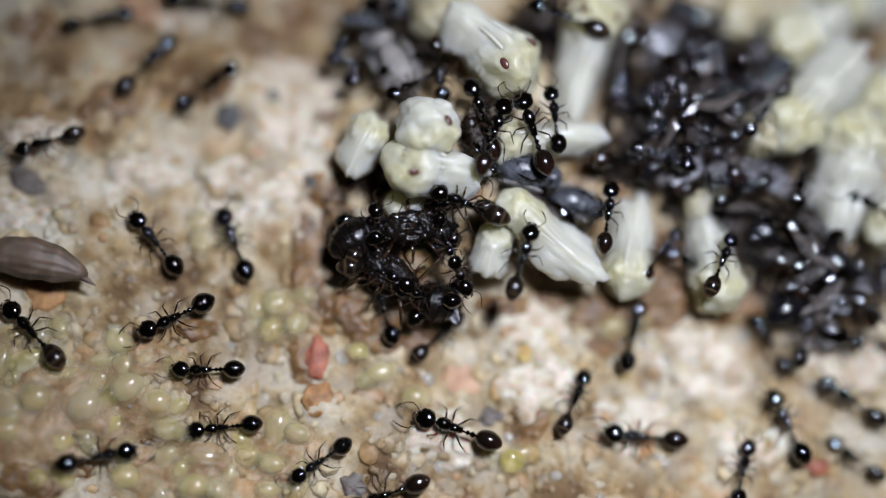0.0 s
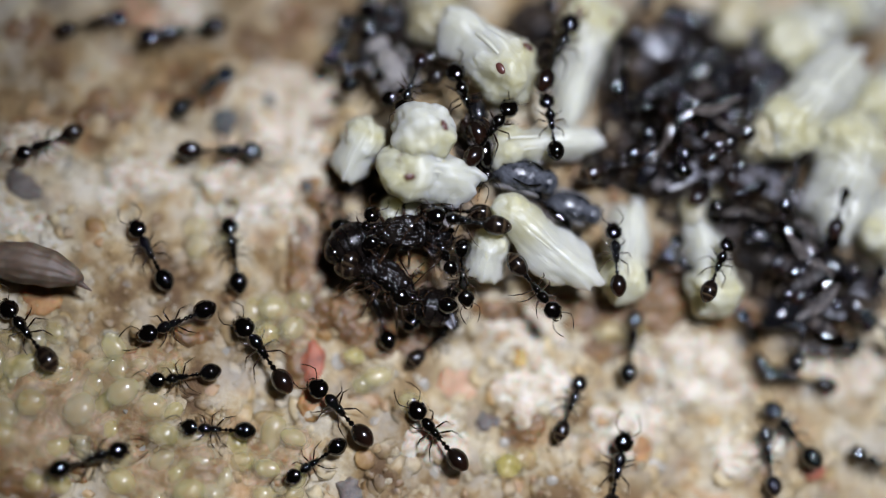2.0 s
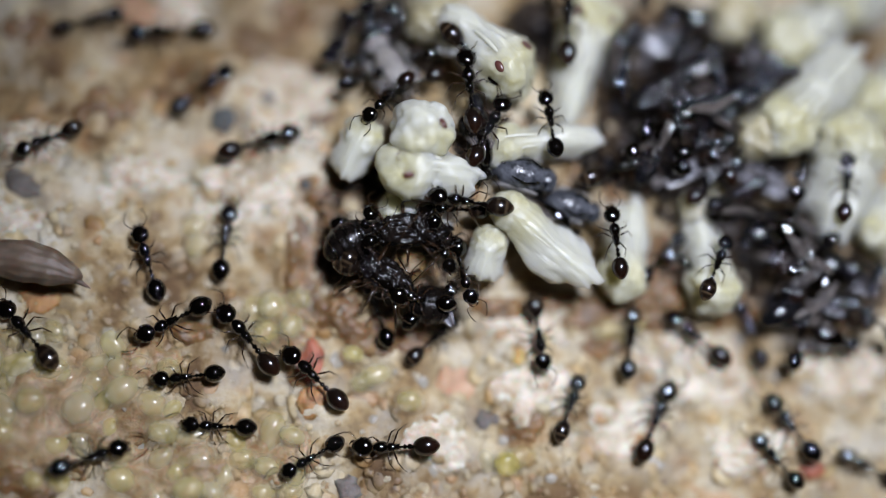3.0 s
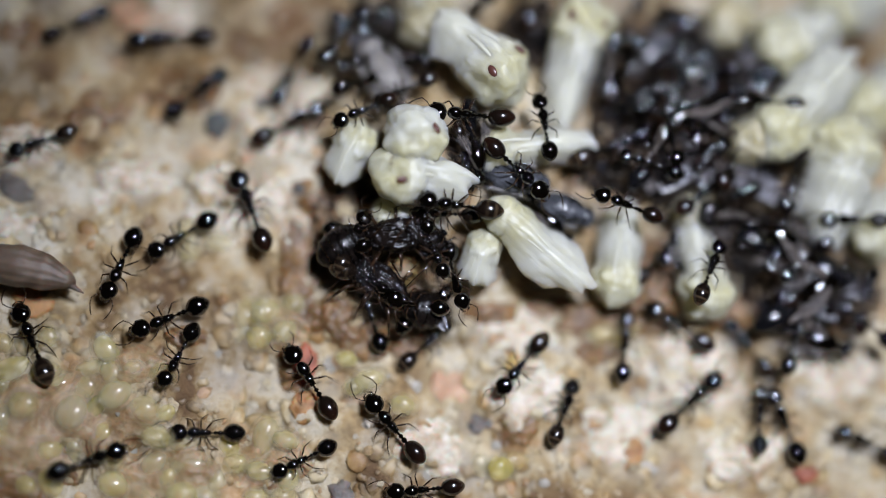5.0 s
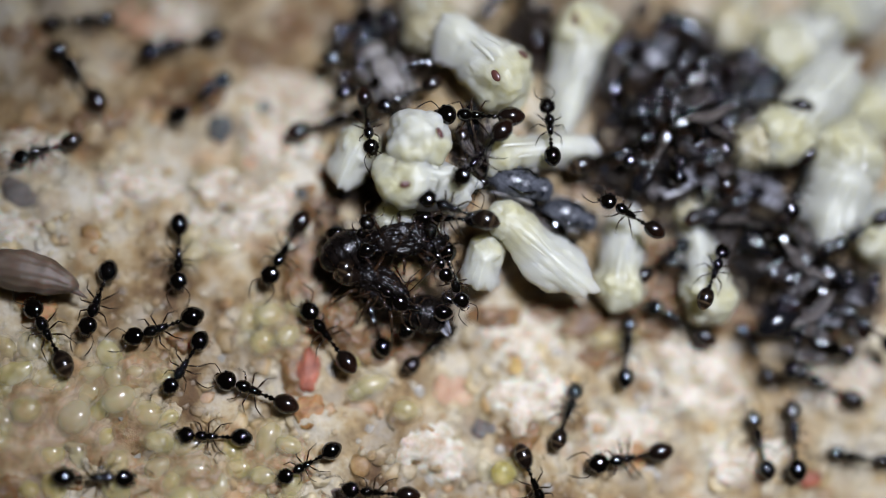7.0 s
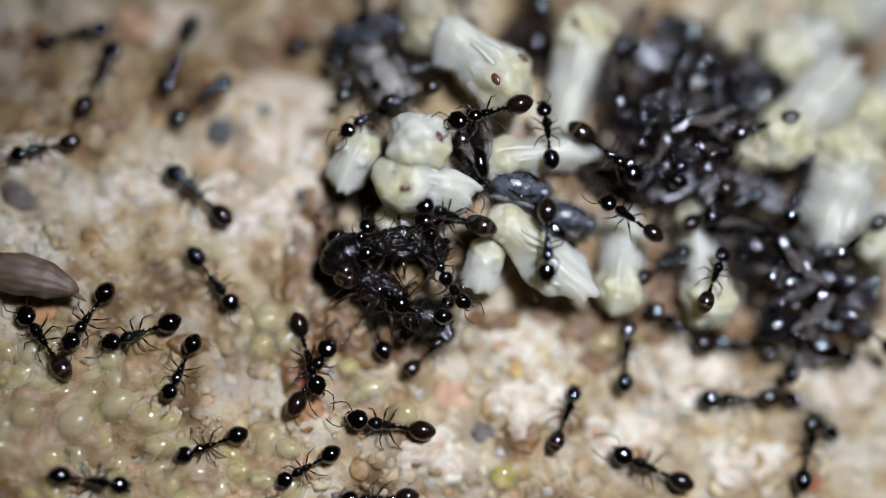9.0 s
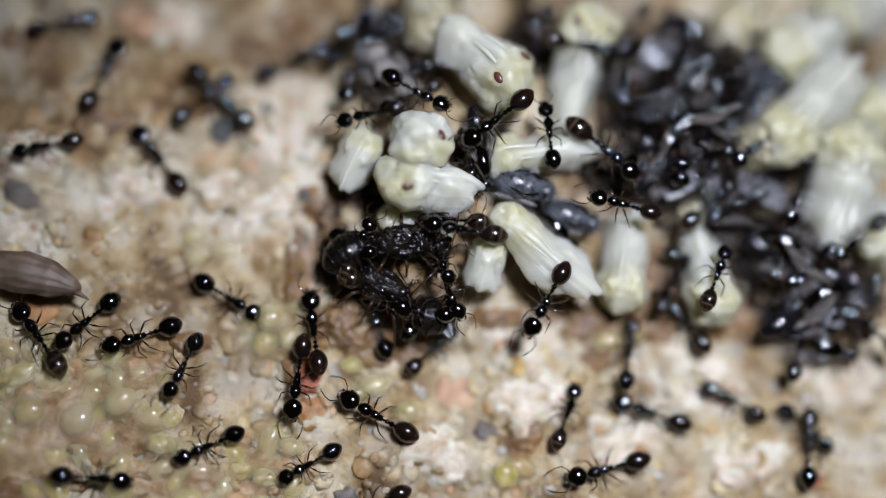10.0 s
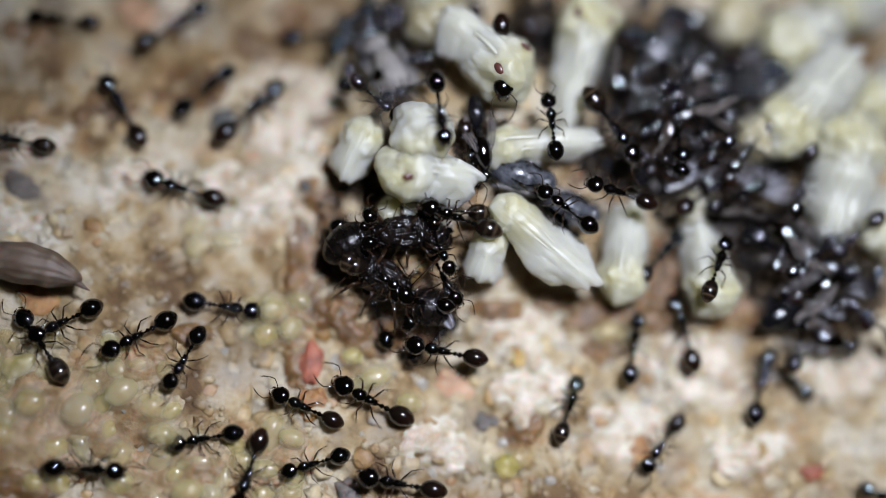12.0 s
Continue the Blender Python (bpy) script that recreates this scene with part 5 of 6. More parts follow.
    stroll(ant_a7, [(0, -8.94, 0.10, 129, 0.00), (0.5, -8.96, 0.04, 122, 0.00), (1, -8.93, -0.06, 118, 0.00), (1.5, -8.95, -0.09, 116, 0.00), (2, -8.97, -0.11, 118, 0.00), (2.5, -8.98, -0.35, 112, 0.00), (3, -9.01, -0.42, 107, 0.00), (3.5, -9.20, -0.32, 129, 0.00), (4, -9.48, -0.20, 182, 0.00), (4.5, -9.56, -0.29, 229, 0.00), (5, -9.61, -0.34, 247, 0.00), (5.5, -9.83, -0.68, 235, 0.00), (6, -9.99, -0.86, 240, 0.00), (6.5, -10.18, -1.18, 245, 0.00), (7, -10.40, -1.23, 252, 0.00), (9, -10.69, -1.69, 237, 0.00), (9.5, -10.80, -1.77, 230, 0.00), (10, -10.79, -1.87, 221, 0.00), (10.5, -10.97, -1.99, 218, 0.00), (11, -11.38, -2.10, 214, 0.00), (11.5, -11.46, -2.16, 214, 0.00), (12, -11.48, -2.16, 207, 0.00)])
    stroll(ant_a8, [(0, -6.54, 0.12, 111, 0.00), (0.5, -6.56, -0.13, 92, 0.00), (1, -6.58, -0.21, 85, 0.00), (1.5, -6.55, -0.26, 91, 0.00), (2, -6.44, -0.08, 99, 0.00), (2.5, -6.53, 0.14, 97, 0.00), (3, -6.68, 0.27, 82, 0.00), (3.6, -6.84, 0.44, 111, 0.00), (4.2, -7.26, 0.56, 159, 0.00), (5, -7.80, 0.58, 211, 0.00), (5.5, -7.81, -0.01, 242, 0.00), (6, -8.38, -0.16, 225, 0.00), (6.5, -8.90, -0.37, 219, 0.00), (6.75, -8.52, -0.33, 243, 0.00), (7, -7.99, 0.19, 270, 0.00), (9, -6.94, -0.53, 307, 0.00), (9.5, -6.66, -0.94, 318, 0.00), (10, -6.52, -1.17, 328, 0.00), (10.5, -6.61, -1.43, 336, 0.00), (11, -6.76, -1.68, 348, 0.00), (11.5, -6.72, -1.74, 347, 0.00), (12, -6.69, -1.71, 350, 0.00)])
    stroll(ant_a9, [(0, 0.29, -5.73, 159, 0.00), (0.5, -1.33, -5.31, 153, 0.00), (1, -3.10, -4.85, 160, 0.00), (1.5, -5.08, -4.06, 163, 0.00), (2, -5.49, -3.22, 124, 0.00), (2.5, -5.87, -3.13, 138, 0.00), (3, -5.95, -2.80, 129, 0.00), (4, -5.57, -1.06, 114, 0.00), (5, -5.66, 1.36, 110, 0.00), (5.5, -7.02, 3.04, 130, 0.00), (6, -8.81, 4.05, 144, 0.00), (6.5, -11.10, 5.01, 144, 0.00), (7, -11.24, 5.96, 126, 0.00), (8, -11.08, 6.29, 107, 0.00), (9, -10.63, 5.95, 65, 0.00), (9.5, -10.53, 6.20, 57, 0.00), (10, -10.54, 6.05, 64, 0.00), (10.5, -9.59, 6.77, 56, 0.00), (11, -8.77, 7.14, 33, 0.00), (11.5, -8.49, 7.05, 15, 0.00), (12, -8.39, 7.46, 33, 0.00)])
    stroll(ant_a10, [(0, 6.16, -6.04, 175, 0.00), (0.5, 3.76, -6.56, 181, 0.00), (1, 1.50, -7.18, 180, 0.00), (1.5, 0.02, -6.42, 157, 0.00), (2, -0.22, -5.78, 130, 0.00), (2.5, -0.34, -6.15, 163, 0.00), (3, -1.49, -6.17, 181, 0.00), (4, -1.65, -5.69, 152, 0.00), (5, -1.29, -5.47, 131, 0.00), (5.5, -1.09, -4.67, 100, 0.00), (6, -1.75, -3.95, 125, 0.00), (6.5, -2.66, -3.31, 146, 0.00), (7, -3.40, -2.51, 127, 0.00), (8, -3.38, -2.93, 100, 0.00), (9, -3.90, -3.58, 62, 0.00), (9.5, -3.86, -3.19, 65, 0.00), (10, -3.90, -2.28, 98, 0.00), (10.5, -4.69, -0.03, 121, 0.00), (11, -5.57, 1.03, 129, 0.00), (11.5, -5.81, 1.08, 129, 0.00), (12, -7.95, 1.98, 163, 0.00)])
    stroll(ant_a11, [(0, -1.90, -7.68, -161, 0.00), (0.5, -1.56, -8.24, -207, 0.00), (1, -2.09, -7.43, -204, 0.00), (1.5, -2.18, -6.14, -248, 0.00), (2, -3.15, -5.02, -228, 0.00), (2.5, -3.44, -4.32, -238, 0.00), (3, -3.90, -4.01, -225, 0.00), (5, -3.82, -3.99, -238, 0.00), (5.5, -3.86, -4.01, -236, 0.00), (6, -4.01, -3.99, -233, 0.00), (6.5, -4.47, -4.26, -215, 0.00), (7, -5.57, -4.14, -203, 0.00), (7.6, -6.75, -2.91, -218, 0.00), (8.2, -7.03, -0.86, -232, 0.00), (9, -7.39, 2.14, -223, 0.00), (9.5, -8.65, 2.94, -224, 0.00), (10, -8.73, 3.29, -234, 0.00), (10.5, -8.77, 3.29, -237, 0.00), (11, -9.52, 4.21, -233, 0.00), (11.5, -9.74, 4.50, -244, 0.00), (12, -9.88, 4.57, -241, 0.00)])
    stroll(ant_a12, [(0, 1.75, -9.66, 179, 0.00), (3, 1.61, -8.56, 179, 0.00), (5, -0.37, -7.32, 185, 0.00), (5.5, -1.32, -7.38, 180, 0.00), (6, -1.95, -7.18, 180, 0.00), (6.5, -1.94, -7.26, 174, 0.00), (7, -1.85, -7.26, 175, 0.00), (9, -1.88, -7.32, 183, 0.00), (9.5, -1.90, -7.57, 211, 0.00), (10, -2.11, -7.54, 201, 0.00), (10.5, -2.21, -6.83, 146, 0.00), (11, -2.32, -6.30, 132, 0.00), (11.5, -2.51, -5.78, 128, 0.00), (12, -4.14, -4.88, 155, 0.00)])
    stroll(ant_a14, [(0, -4.54, 10.84, -101, 0.00), (3, -4.37, 10.17, -101, 0.00), (4, -4.36, 8.26, -105, 0.00), (5, -4.39, 6.07, -118, 0.00), (5.5, -4.72, 4.29, -92, 0.00), (6, -4.93, 4.44, -98, 0.00), (6.5, -4.36, 2.00, -72, 0.00), (7, -4.70, 0.30, -119, 0.00), (8, -4.60, -1.42, -79, 0.00), (9, -4.02, -2.93, -74, 0.00), (9.5, -4.35, -3.66, -100, 0.00), (10, -4.40, -3.67, -99, 0.00), (10.5, -4.78, -4.44, -121, 0.00), (11, -5.55, -5.27, -145, 0.00), (11.5, -5.87, -6.42, -115, 0.00), (12, -5.87, -6.78, -108, 0.00)])
    stroll(ant_a16, [(0, -0.21, 5.31, -84, 0.96), (0.5, -0.61, 4.79, -93, 1.21), (1, -0.32, 4.86, -177, 0.70), (1.5, -0.46, 5.11, -161, 0.94), (2, -0.98, 4.88, -112, 1.20), (2.5, -1.32, 4.52, -130, 1.34), (3, -1.67, 4.44, -136, 1.26), (5, -2.18, 4.23, -156, 1.18), (5.5, -2.22, 4.11, -155, 1.24), (6, -2.17, 3.86, -130, 1.27), (6.5, -2.20, 3.53, -113, 1.27), (7, -2.19, 3.96, -84, 1.18), (9, -2.14, 4.33, -145, 1.08), (9.5, -2.23, 4.30, -164, 1.16), (10, -2.17, 4.31, -166, 1.18), (10.5, -2.02, 4.03, -131, 1.27), (11, -1.86, 4.25, -146, 1.26), (11.5, -1.90, 4.33, -144, 1.20), (12, -1.98, 4.43, -42, 1.34)])
    stroll(ant_a17, [(0, 0.54, 0.91, 159, 1.20), (0.5, 0.46, 0.97, 163, 1.20), (1, 0.45, 0.92, 166, 1.20), (1.5, 0.63, 0.70, 172, 1.20), (2, 0.63, 0.56, 172, 1.20), (2.5, 0.70, 0.51, 171, 1.20), (3, 0.74, 1.07, 171, 1.22), (5, 0.63, 1.09, 172, 1.27), (5.5, 0.52, 1.12, 169, 1.37), (6, 0.50, 1.14, 168, 1.42), (6.5, 0.36, 1.11, 164, 1.41), (7, 0.45, 1.08, 161, 1.40), (9, 0.38, 1.02, 161, 1.28), (9.5, 0.57, 0.71, 175, 1.20), (10, 0.60, 0.58, 171, 1.20), (10.5, 0.46, 0.56, 165, 1.20), (11, 0.57, 0.67, 157, 1.20), (11.5, 0.54, 0.61, 156, 1.20), (12, 0.47, 0.64, 160, 1.20)])
    stroll(ant_a18, [(0, 2.15, -0.85, 72, 1.82), (0.5, 2.62, -0.97, 32, 1.99), (1, 2.69, -1.07, 15, 1.93), (1.5, 2.87, -1.19, -9, 1.80), (2, 2.72, -1.41, -54, 1.41), (2.5, 3.12, -1.80, -54, 1.14), (3, 3.04, -2.71, -84, 0.10), (4, 2.80, -3.35, -109, 0.10), (5, 2.69, -3.54, -131, 0.10), (5.5, 2.55, -4.78, -106, 0.10), (6, 2.27, -5.71, -97, 0.10), (6.5, 2.51, -6.44, -76, 0.10), (7, 2.89, -7.03, -70, 0.10), (9, 3.50, -8.97, -62, 0.10), (12, 3.38, -9.63, -62, 0.10)])
    stroll(ant_a19, [(0, 4.91, 0.61, 81, 1.33), (0.5, 5.09, 0.24, 82, 1.48), (1, 5.12, -0.06, 87, 1.50), (1.5, 5.18, -0.41, 91, 1.52), (2, 5.28, -0.53, 93, 1.54), (2.5, 5.15, -0.53, 78, 1.53), (3, 5.31, -0.08, 97, 1.55), (4, 5.62, 0.49, 121, 1.58), (5, 5.88, 1.14, 158, 1.45), (5.5, 5.83, 1.21, 155, 1.44), (6, 5.85, 1.23, 157, 1.43), (6.5, 5.87, 0.96, 150, 1.50), (7, 5.88, 0.96, 148, 1.50), (9, 5.86, 0.99, 146, 1.49), (9.5, 5.60, 1.25, 160, 1.45), (10, 5.61, 1.34, 165, 1.42), (10.5, 5.76, 1.49, 182, 1.33), (11, 5.77, 2.11, 184, 0.65), (11.5, 5.55, 1.75, 172, 1.05), (12, 5.47, 1.42, 161, 1.41)])
    stroll(ant_a21, [(0, 12.86, -5.00, 146, 0.00), (0.5, 12.74, -4.30, 135, 0.00), (1, 12.67, -4.30, 140, 0.00), (1.5, 12.52, -4.20, 146, 0.00), (2, 11.35, -4.13, 168, 0.00), (2.5, 8.78, -3.53, 152, 0.00), (3, 8.11, -2.87, 140, 0.00), (5, 7.74, -2.37, 146, 0.00), (5.5, 7.69, -2.35, 146, 0.00), (6, 7.72, -2.22, 149, 0.00), (6.5, 7.62, -2.07, 147, 0.00), (7, 7.67, -2.12, 149, 0.00), (9, 7.65, -2.17, 145, 0.00), (9.5, 7.59, -1.97, 128, 0.00), (10, 7.70, -2.00, 128, 0.00), (10.5, 7.80, -2.03, 106, 0.00), (11, 7.81, -2.58, 113, 0.00), (11.5, 7.78, -2.75, 110, 0.00), (12, 7.70, -2.63, 104, 0.00)])
    stroll(ant_a22, [(0, 5.90, -2.86, 75, 0.00), (0.5, 5.99, -3.07, 79, 0.00), (1, 5.97, -3.09, 77, 0.00), (1.5, 5.99, -3.07, 81, 0.00), (2, 5.97, -3.06, 81, 0.00), (2.5, 5.99, -3.05, 81, 0.00), (3, 5.97, -3.01, 82, 0.00), (5, 6.01, -2.96, 83, 0.00), (5.5, 6.01, -2.98, 83, 0.00), (6, 5.97, -2.99, 83, 0.00), (6.5, 5.92, -2.96, 84, 0.00), (7, 5.98, -2.98, 84, 0.00), (9, 5.96, -3.02, 84, 0.00), (9.5, 5.96, -3.00, 83, 0.00), (10, 5.96, -3.00, 82, 0.00), (10.5, 5.92, -3.03, 84, 0.00), (11, 6.04, -3.02, 86, 0.00), (11.5, 6.09, -3.12, 80, 0.00), (12, 6.09, -3.11, 80, 0.00)])
    stroll(ant_a23, [(0, 3.96, -4.91, 65, 0.00), (0.5, 3.94, -4.91, 65, 0.00), (1, 3.93, -4.94, 68, 0.00), (1.5, 3.96, -4.94, 67, 0.00), (2, 3.97, -4.95, 66, 0.00), (2.5, 3.98, -5.00, 66, 0.00), (3, 3.99, -5.00, 68, 0.00), (5, 4.02, -4.98, 68, 0.00), (5.5, 4.03, -4.94, 67, 0.00), (6, 4.01, -4.98, 68, 0.00), (6.5, 3.95, -4.95, 67, 0.00), (7, 4.01, -4.97, 68, 0.00), (9, 3.95, -4.93, 67, 0.00), (9.5, 3.93, -4.94, 69, 0.00), (10, 3.92, -4.92, 69, 0.00), (10.5, 3.94, -4.94, 69, 0.00), (11, 4.02, -4.99, 69, 0.00), (11.5, 3.97, -5.01, 70, 0.00), (12, 3.98, -4.98, 70, 0.00)])
    stroll(ant_a24, [(0, 5.51, -10.90, 75, 0.00), (1, 5.24, -8.54, 82, 0.00), (2, 5.33, -7.03, 77, 0.00), (2.5, 6.49, -5.72, 71, 0.00), (3, 6.71, -5.45, 66, 0.00), (5, 8.01, -4.75, 42, 0.00), (5.5, 8.34, -4.64, 44, 0.00), (6, 7.45, -4.66, 96, 0.00), (6.5, 7.34, -5.24, 133, 0.00), (7, 5.93, -6.31, 190, 0.00), (9, 6.63, -6.55, 156, 0.00), (9.5, 6.29, -6.41, 186, 0.00), (10, 5.15, -6.58, 194, 0.00), (10.5, 2.45, -7.27, 181, 0.00), (11, 0.52, -7.11, 165, 0.00), (11.5, 0.07, -7.47, 194, 0.00), (12, -1.28, -7.23, 169, 0.00)])
    stroll(ant_a25, [(0, 15.75, -6.19, 163, 0.00), (5, 15.80, -5.78, 164, 0.00), (6, 15.32, -5.58, 164, 0.00), (6.5, 13.53, -4.63, 166, 0.00), (7, 12.35, -4.15, 153, 0.00), (8, 11.04, -4.36, 158, 0.00), (9, 9.53, -4.41, 181, 0.00), (9.5, 7.25, -5.07, 167, 0.00), (10, 6.65, -4.87, 161, 0.00), (10.5, 5.87, -5.83, 209, 0.00), (11, 3.77, -7.58, 196, 0.00), (12, 2.30, -9.11, 186, 0.00)])
    stroll(ant_a26, [(0, 10.40, -3.12, 122, 0.00), (0.5, 10.20, -3.06, 113, 0.00), (1, 10.10, -2.94, 116, 0.00), (1.5, 10.06, -2.87, 110, 0.00), (2, 9.96, -2.88, 106, 0.00), (2.5, 9.89, -2.87, 106, 0.00), (3, 9.95, -2.72, 108, 0.00), (5, 10.07, -2.98, 127, 0.00), (5.5, 10.16, -3.02, 125, 0.00), (6, 10.16, -2.87, 125, 0.00), (6.5, 10.07, -2.99, 124, 0.00), (7, 10.20, -3.06, 116, 0.00), (9, 9.87, -2.75, 164, 0.00), (9.5, 9.28, -3.70, 104, 0.00), (10, 9.26, -4.53, 150, 0.00), (10.5, 8.66, -4.75, 182, 0.00), (11, 8.21, -4.86, 180, 0.00), (11.5, 7.99, -5.11, 194, 0.00), (12, 6.92, -6.10, 232, 0.00)])
    stroll(ant_a28, [(0, 10.69, -5.78, 114, 0.00), (0.5, 10.64, -5.85, 117, 0.00), (1, 10.71, -5.86, 114, 0.00), (1.5, 10.77, -5.83, 120, 0.00), (2, 10.96, -5.89, 128, 0.00), (2.5, 10.95, -5.96, 132, 0.00), (3, 11.01, -5.73, 126, 0.00), (5, 11.02, -5.50, 109, 0.00), (5.5, 10.99, -5.71, 115, 0.00), (6, 10.94, -5.79, 117, 0.00), (6.5, 11.01, -5.68, 98, 0.00), (7, 11.18, -5.84, 91, 0.00), (8, 11.62, -5.78, 82, 0.00), (9, 11.63, -6.09, 74, 0.00), (9.5, 11.61, -5.98, 84, 0.00), (10, 11.58, -6.01, 84, 0.00), (10.5, 11.87, -6.06, 67, 0.00), (11, 11.78, -6.19, 73, 0.00), (11.5, 11.58, -4.81, 67, 0.00), (12, 10.17, -4.32, 73, 0.00)])
    stroll(ant_a29, [(0, 9.14, -7.20, 76, 0.00), (0.5, 10.53, -7.09, 146, 0.00), (1, 10.02, -6.56, 107, 0.00), (1.5, 9.56, -6.65, 82, 0.00), (2, 10.17, -6.67, 96, 0.00), (2.5, 10.59, -6.66, 125, 0.00), (3, 10.49, -6.76, 131, 0.00), (5, 10.20, -5.31, 85, 0.00), (6, 10.09, -5.43, 79, 0.00), (6.5, 10.06, -5.87, 97, 0.00), (7, 10.07, -5.97, 102, 0.00), (8, 10.57, -5.34, 281, 0.00), (9, 11.86, -4.94, 320, 0.00), (9.5, 11.61, -5.15, 333, 0.00), (10, 11.56, -5.39, 320, 0.00), (10.5, 12.18, -5.62, 311, 0.00), (11, 12.31, -5.62, 305, 0.00), (11.5, 12.07, -4.59, 298, 0.00), (12, 11.03, -4.01, 321, 0.00)])
    stroll(ant_a30, [(0, 12.94, -6.81, 145, 0.00), (0.5, 14.32, -6.60, 155, 0.00), (1.5, 14.26, -6.66, 154, 0.00), (2.5, 13.50, -7.04, 155, 0.00), (3, 13.54, -6.99, 154, 0.00), (5, 13.67, -6.11, 154, 0.00), (6, 13.85, -5.92, 152, 0.00), (6.5, 13.19, -5.89, 145, 0.00), (7, 13.39, -6.40, 172, 0.00), (9, 15.86, -6.95, 173, 0.00), (12, 14.15, -7.95, 157, 0.00)])
    stroll(ant_a31, [(0, 8.40, -0.86, 66, 1.62), (12, 8.45, -0.84, 69, 1.63)])
    stroll(ant_a32, [(0, 1.30, 2.94, 70, 1.22), (2, 1.43, 3.31, 54, 0.80), (3, 1.40, 3.33, 63, 0.77), (4, 2.29, 3.01, -62, 0.90), (5, 2.44, 2.23, -44, 1.08), (5.5, 2.23, 2.99, -41, 0.81), (6, 1.47, 2.95, -113, 1.11), (6.5, 1.17, 2.56, -120, 1.46), (7, 1.22, 2.71, -131, 1.40), (8, 2.49, 2.10, -84, 1.34), (9, 3.15, 0.17, -92, 1.91), (9.5, 3.48, -0.76, -83, 1.88), (10, 3.15, -1.54, -120, 1.63), (10.5, 2.85, -1.66, -159, 1.04), (11, 2.19, -2.48, -147, 0.60), (11.5, 0.60, -3.08, -171, 0.60), (12, 0.10, -3.25, -192, 0.60)])
    stroll(ant_a34, [(0, 3.49, -9.70, 179, 0.00), (7, 2.92, -8.56, 162, 0.00), (8, 1.35, -6.94, 164, 0.00), (9, -1.51, -5.13, 171, 0.00), (9.5, -1.93, -4.93, 152, 0.00), (10, -1.95, -4.90, 151, 0.00), (10.5, -1.96, -4.96, 149, 0.00), (11, -1.98, -5.08, 157, 0.00), (11.5, -2.05, -4.74, 149, 0.00), (12, -2.13, -4.71, 153, 0.00)])
    stroll(ant_b1, [(0, 5.88, 2.53, -0, 0.50), (0.5, 5.87, 2.50, 3, 0.50), (1, 5.75, 2.39, 11, 0.50), (1.5, 5.82, 2.52, 17, 0.50), (2, 5.68, 2.54, 18, 0.50), (2.5, 5.67, 2.26, 16, 0.50), (3, 5.66, 2.37, 19, 0.50), (5, 5.59, 3.19, 22, 0.50), (5.5, 5.49, 3.11, 19, 0.50), (6, 5.65, 3.23, 21, 0.50), (6.5, 5.61, 3.17, 25, 0.50), (7, 5.49, 3.03, 18, 0.50), (9, 5.23, 3.05, -39, 1.07), (10, 5.05, 3.10, -40, 1.15), (11, 5.31, 3.38, -53, 1.13), (11.5, 5.28, 3.43, -56, 1.15), (12, 5.32, 3.55, -56, 1.15)])
    stroll(ant_b2, [(0, 1.07, 3.68, 106, 0.50), (0.5, 0.91, 3.60, 109, 0.50), (1, 0.75, 3.72, 117, 0.50), (1.5, 0.95, 3.79, 101, 0.50), (2, 0.71, 4.29, 108, 0.73), (2.5, 0.68, 4.44, 107, 0.89), (3, 0.83, 4.58, 95, 1.09), (4, 0.78, 4.05, 122, 0.50), (5, 1.01, 3.92, 176, 0.85), (5.5, 1.20, 3.89, 186, 0.91), (6, 1.12, 4.05, 180, 0.94), (6.5, 1.13, 3.99, 180, 0.89), (7, 1.20, 4.02, 179, 0.97), (9, 1.47, 4.15, 196, 1.30), (9.5, 1.38, 4.12, 201, 1.27), (10, 1.65, 3.90, 218, 1.29), (10.5, 1.78, 4.26, 230, 1.55), (11, 1.91, 4.72, 249, 1.68), (11.5, 1.96, 5.66, 268, 1.71), (12, 1.88, 5.70, 270, 1.70)])
    stroll(ant_b3, [(0, 2.59, 3.15, 107, 1.03), (0.5, 2.36, 3.97, 97, 1.51), (1, 2.64, 4.76, 63, 1.59), (1.5, 3.72, 5.80, 39, 1.68), (2, 3.59, 5.93, 65, 1.58), (2.5, 3.75, 6.27, 75, 1.68), (3, 4.03, 6.96, 87, 1.77), (4, 3.63, 8.40, 94, 1.08), (5, 3.27, 8.81, 89, 0.60), (6, 3.15, 8.29, 99, 0.60), (7, 3.21, 8.17, 97, 0.60), (9, 3.42, 8.28, 88, 0.60), (10, 3.14, 8.71, 92, 0.60), (11, 3.07, 8.77, 92, 0.60), (12, 3.02, 8.44, 91, 0.60)])
    stroll(ant_b4, [(0, 3.30, 3.60, 95, 1.06), (0.5, 3.34, 3.55, 100, 1.07), (1, 3.34, 3.53, 97, 1.08), (2, 3.32, 3.53, 97, 1.06), (3, 3.33, 3.56, 98, 1.07), (5, 3.35, 3.59, 98, 1.11), (5.5, 3.39, 3.59, 98, 1.15), (6, 3.34, 3.58, 94, 1.12), (7, 3.40, 3.56, 93, 1.19), (9, 3.34, 3.59, 95, 1.12), (10, 3.32, 3.54, 95, 1.09), (11, 3.39, 3.59, 93, 1.18), (12, 3.38, 3.52, 95, 1.14)])
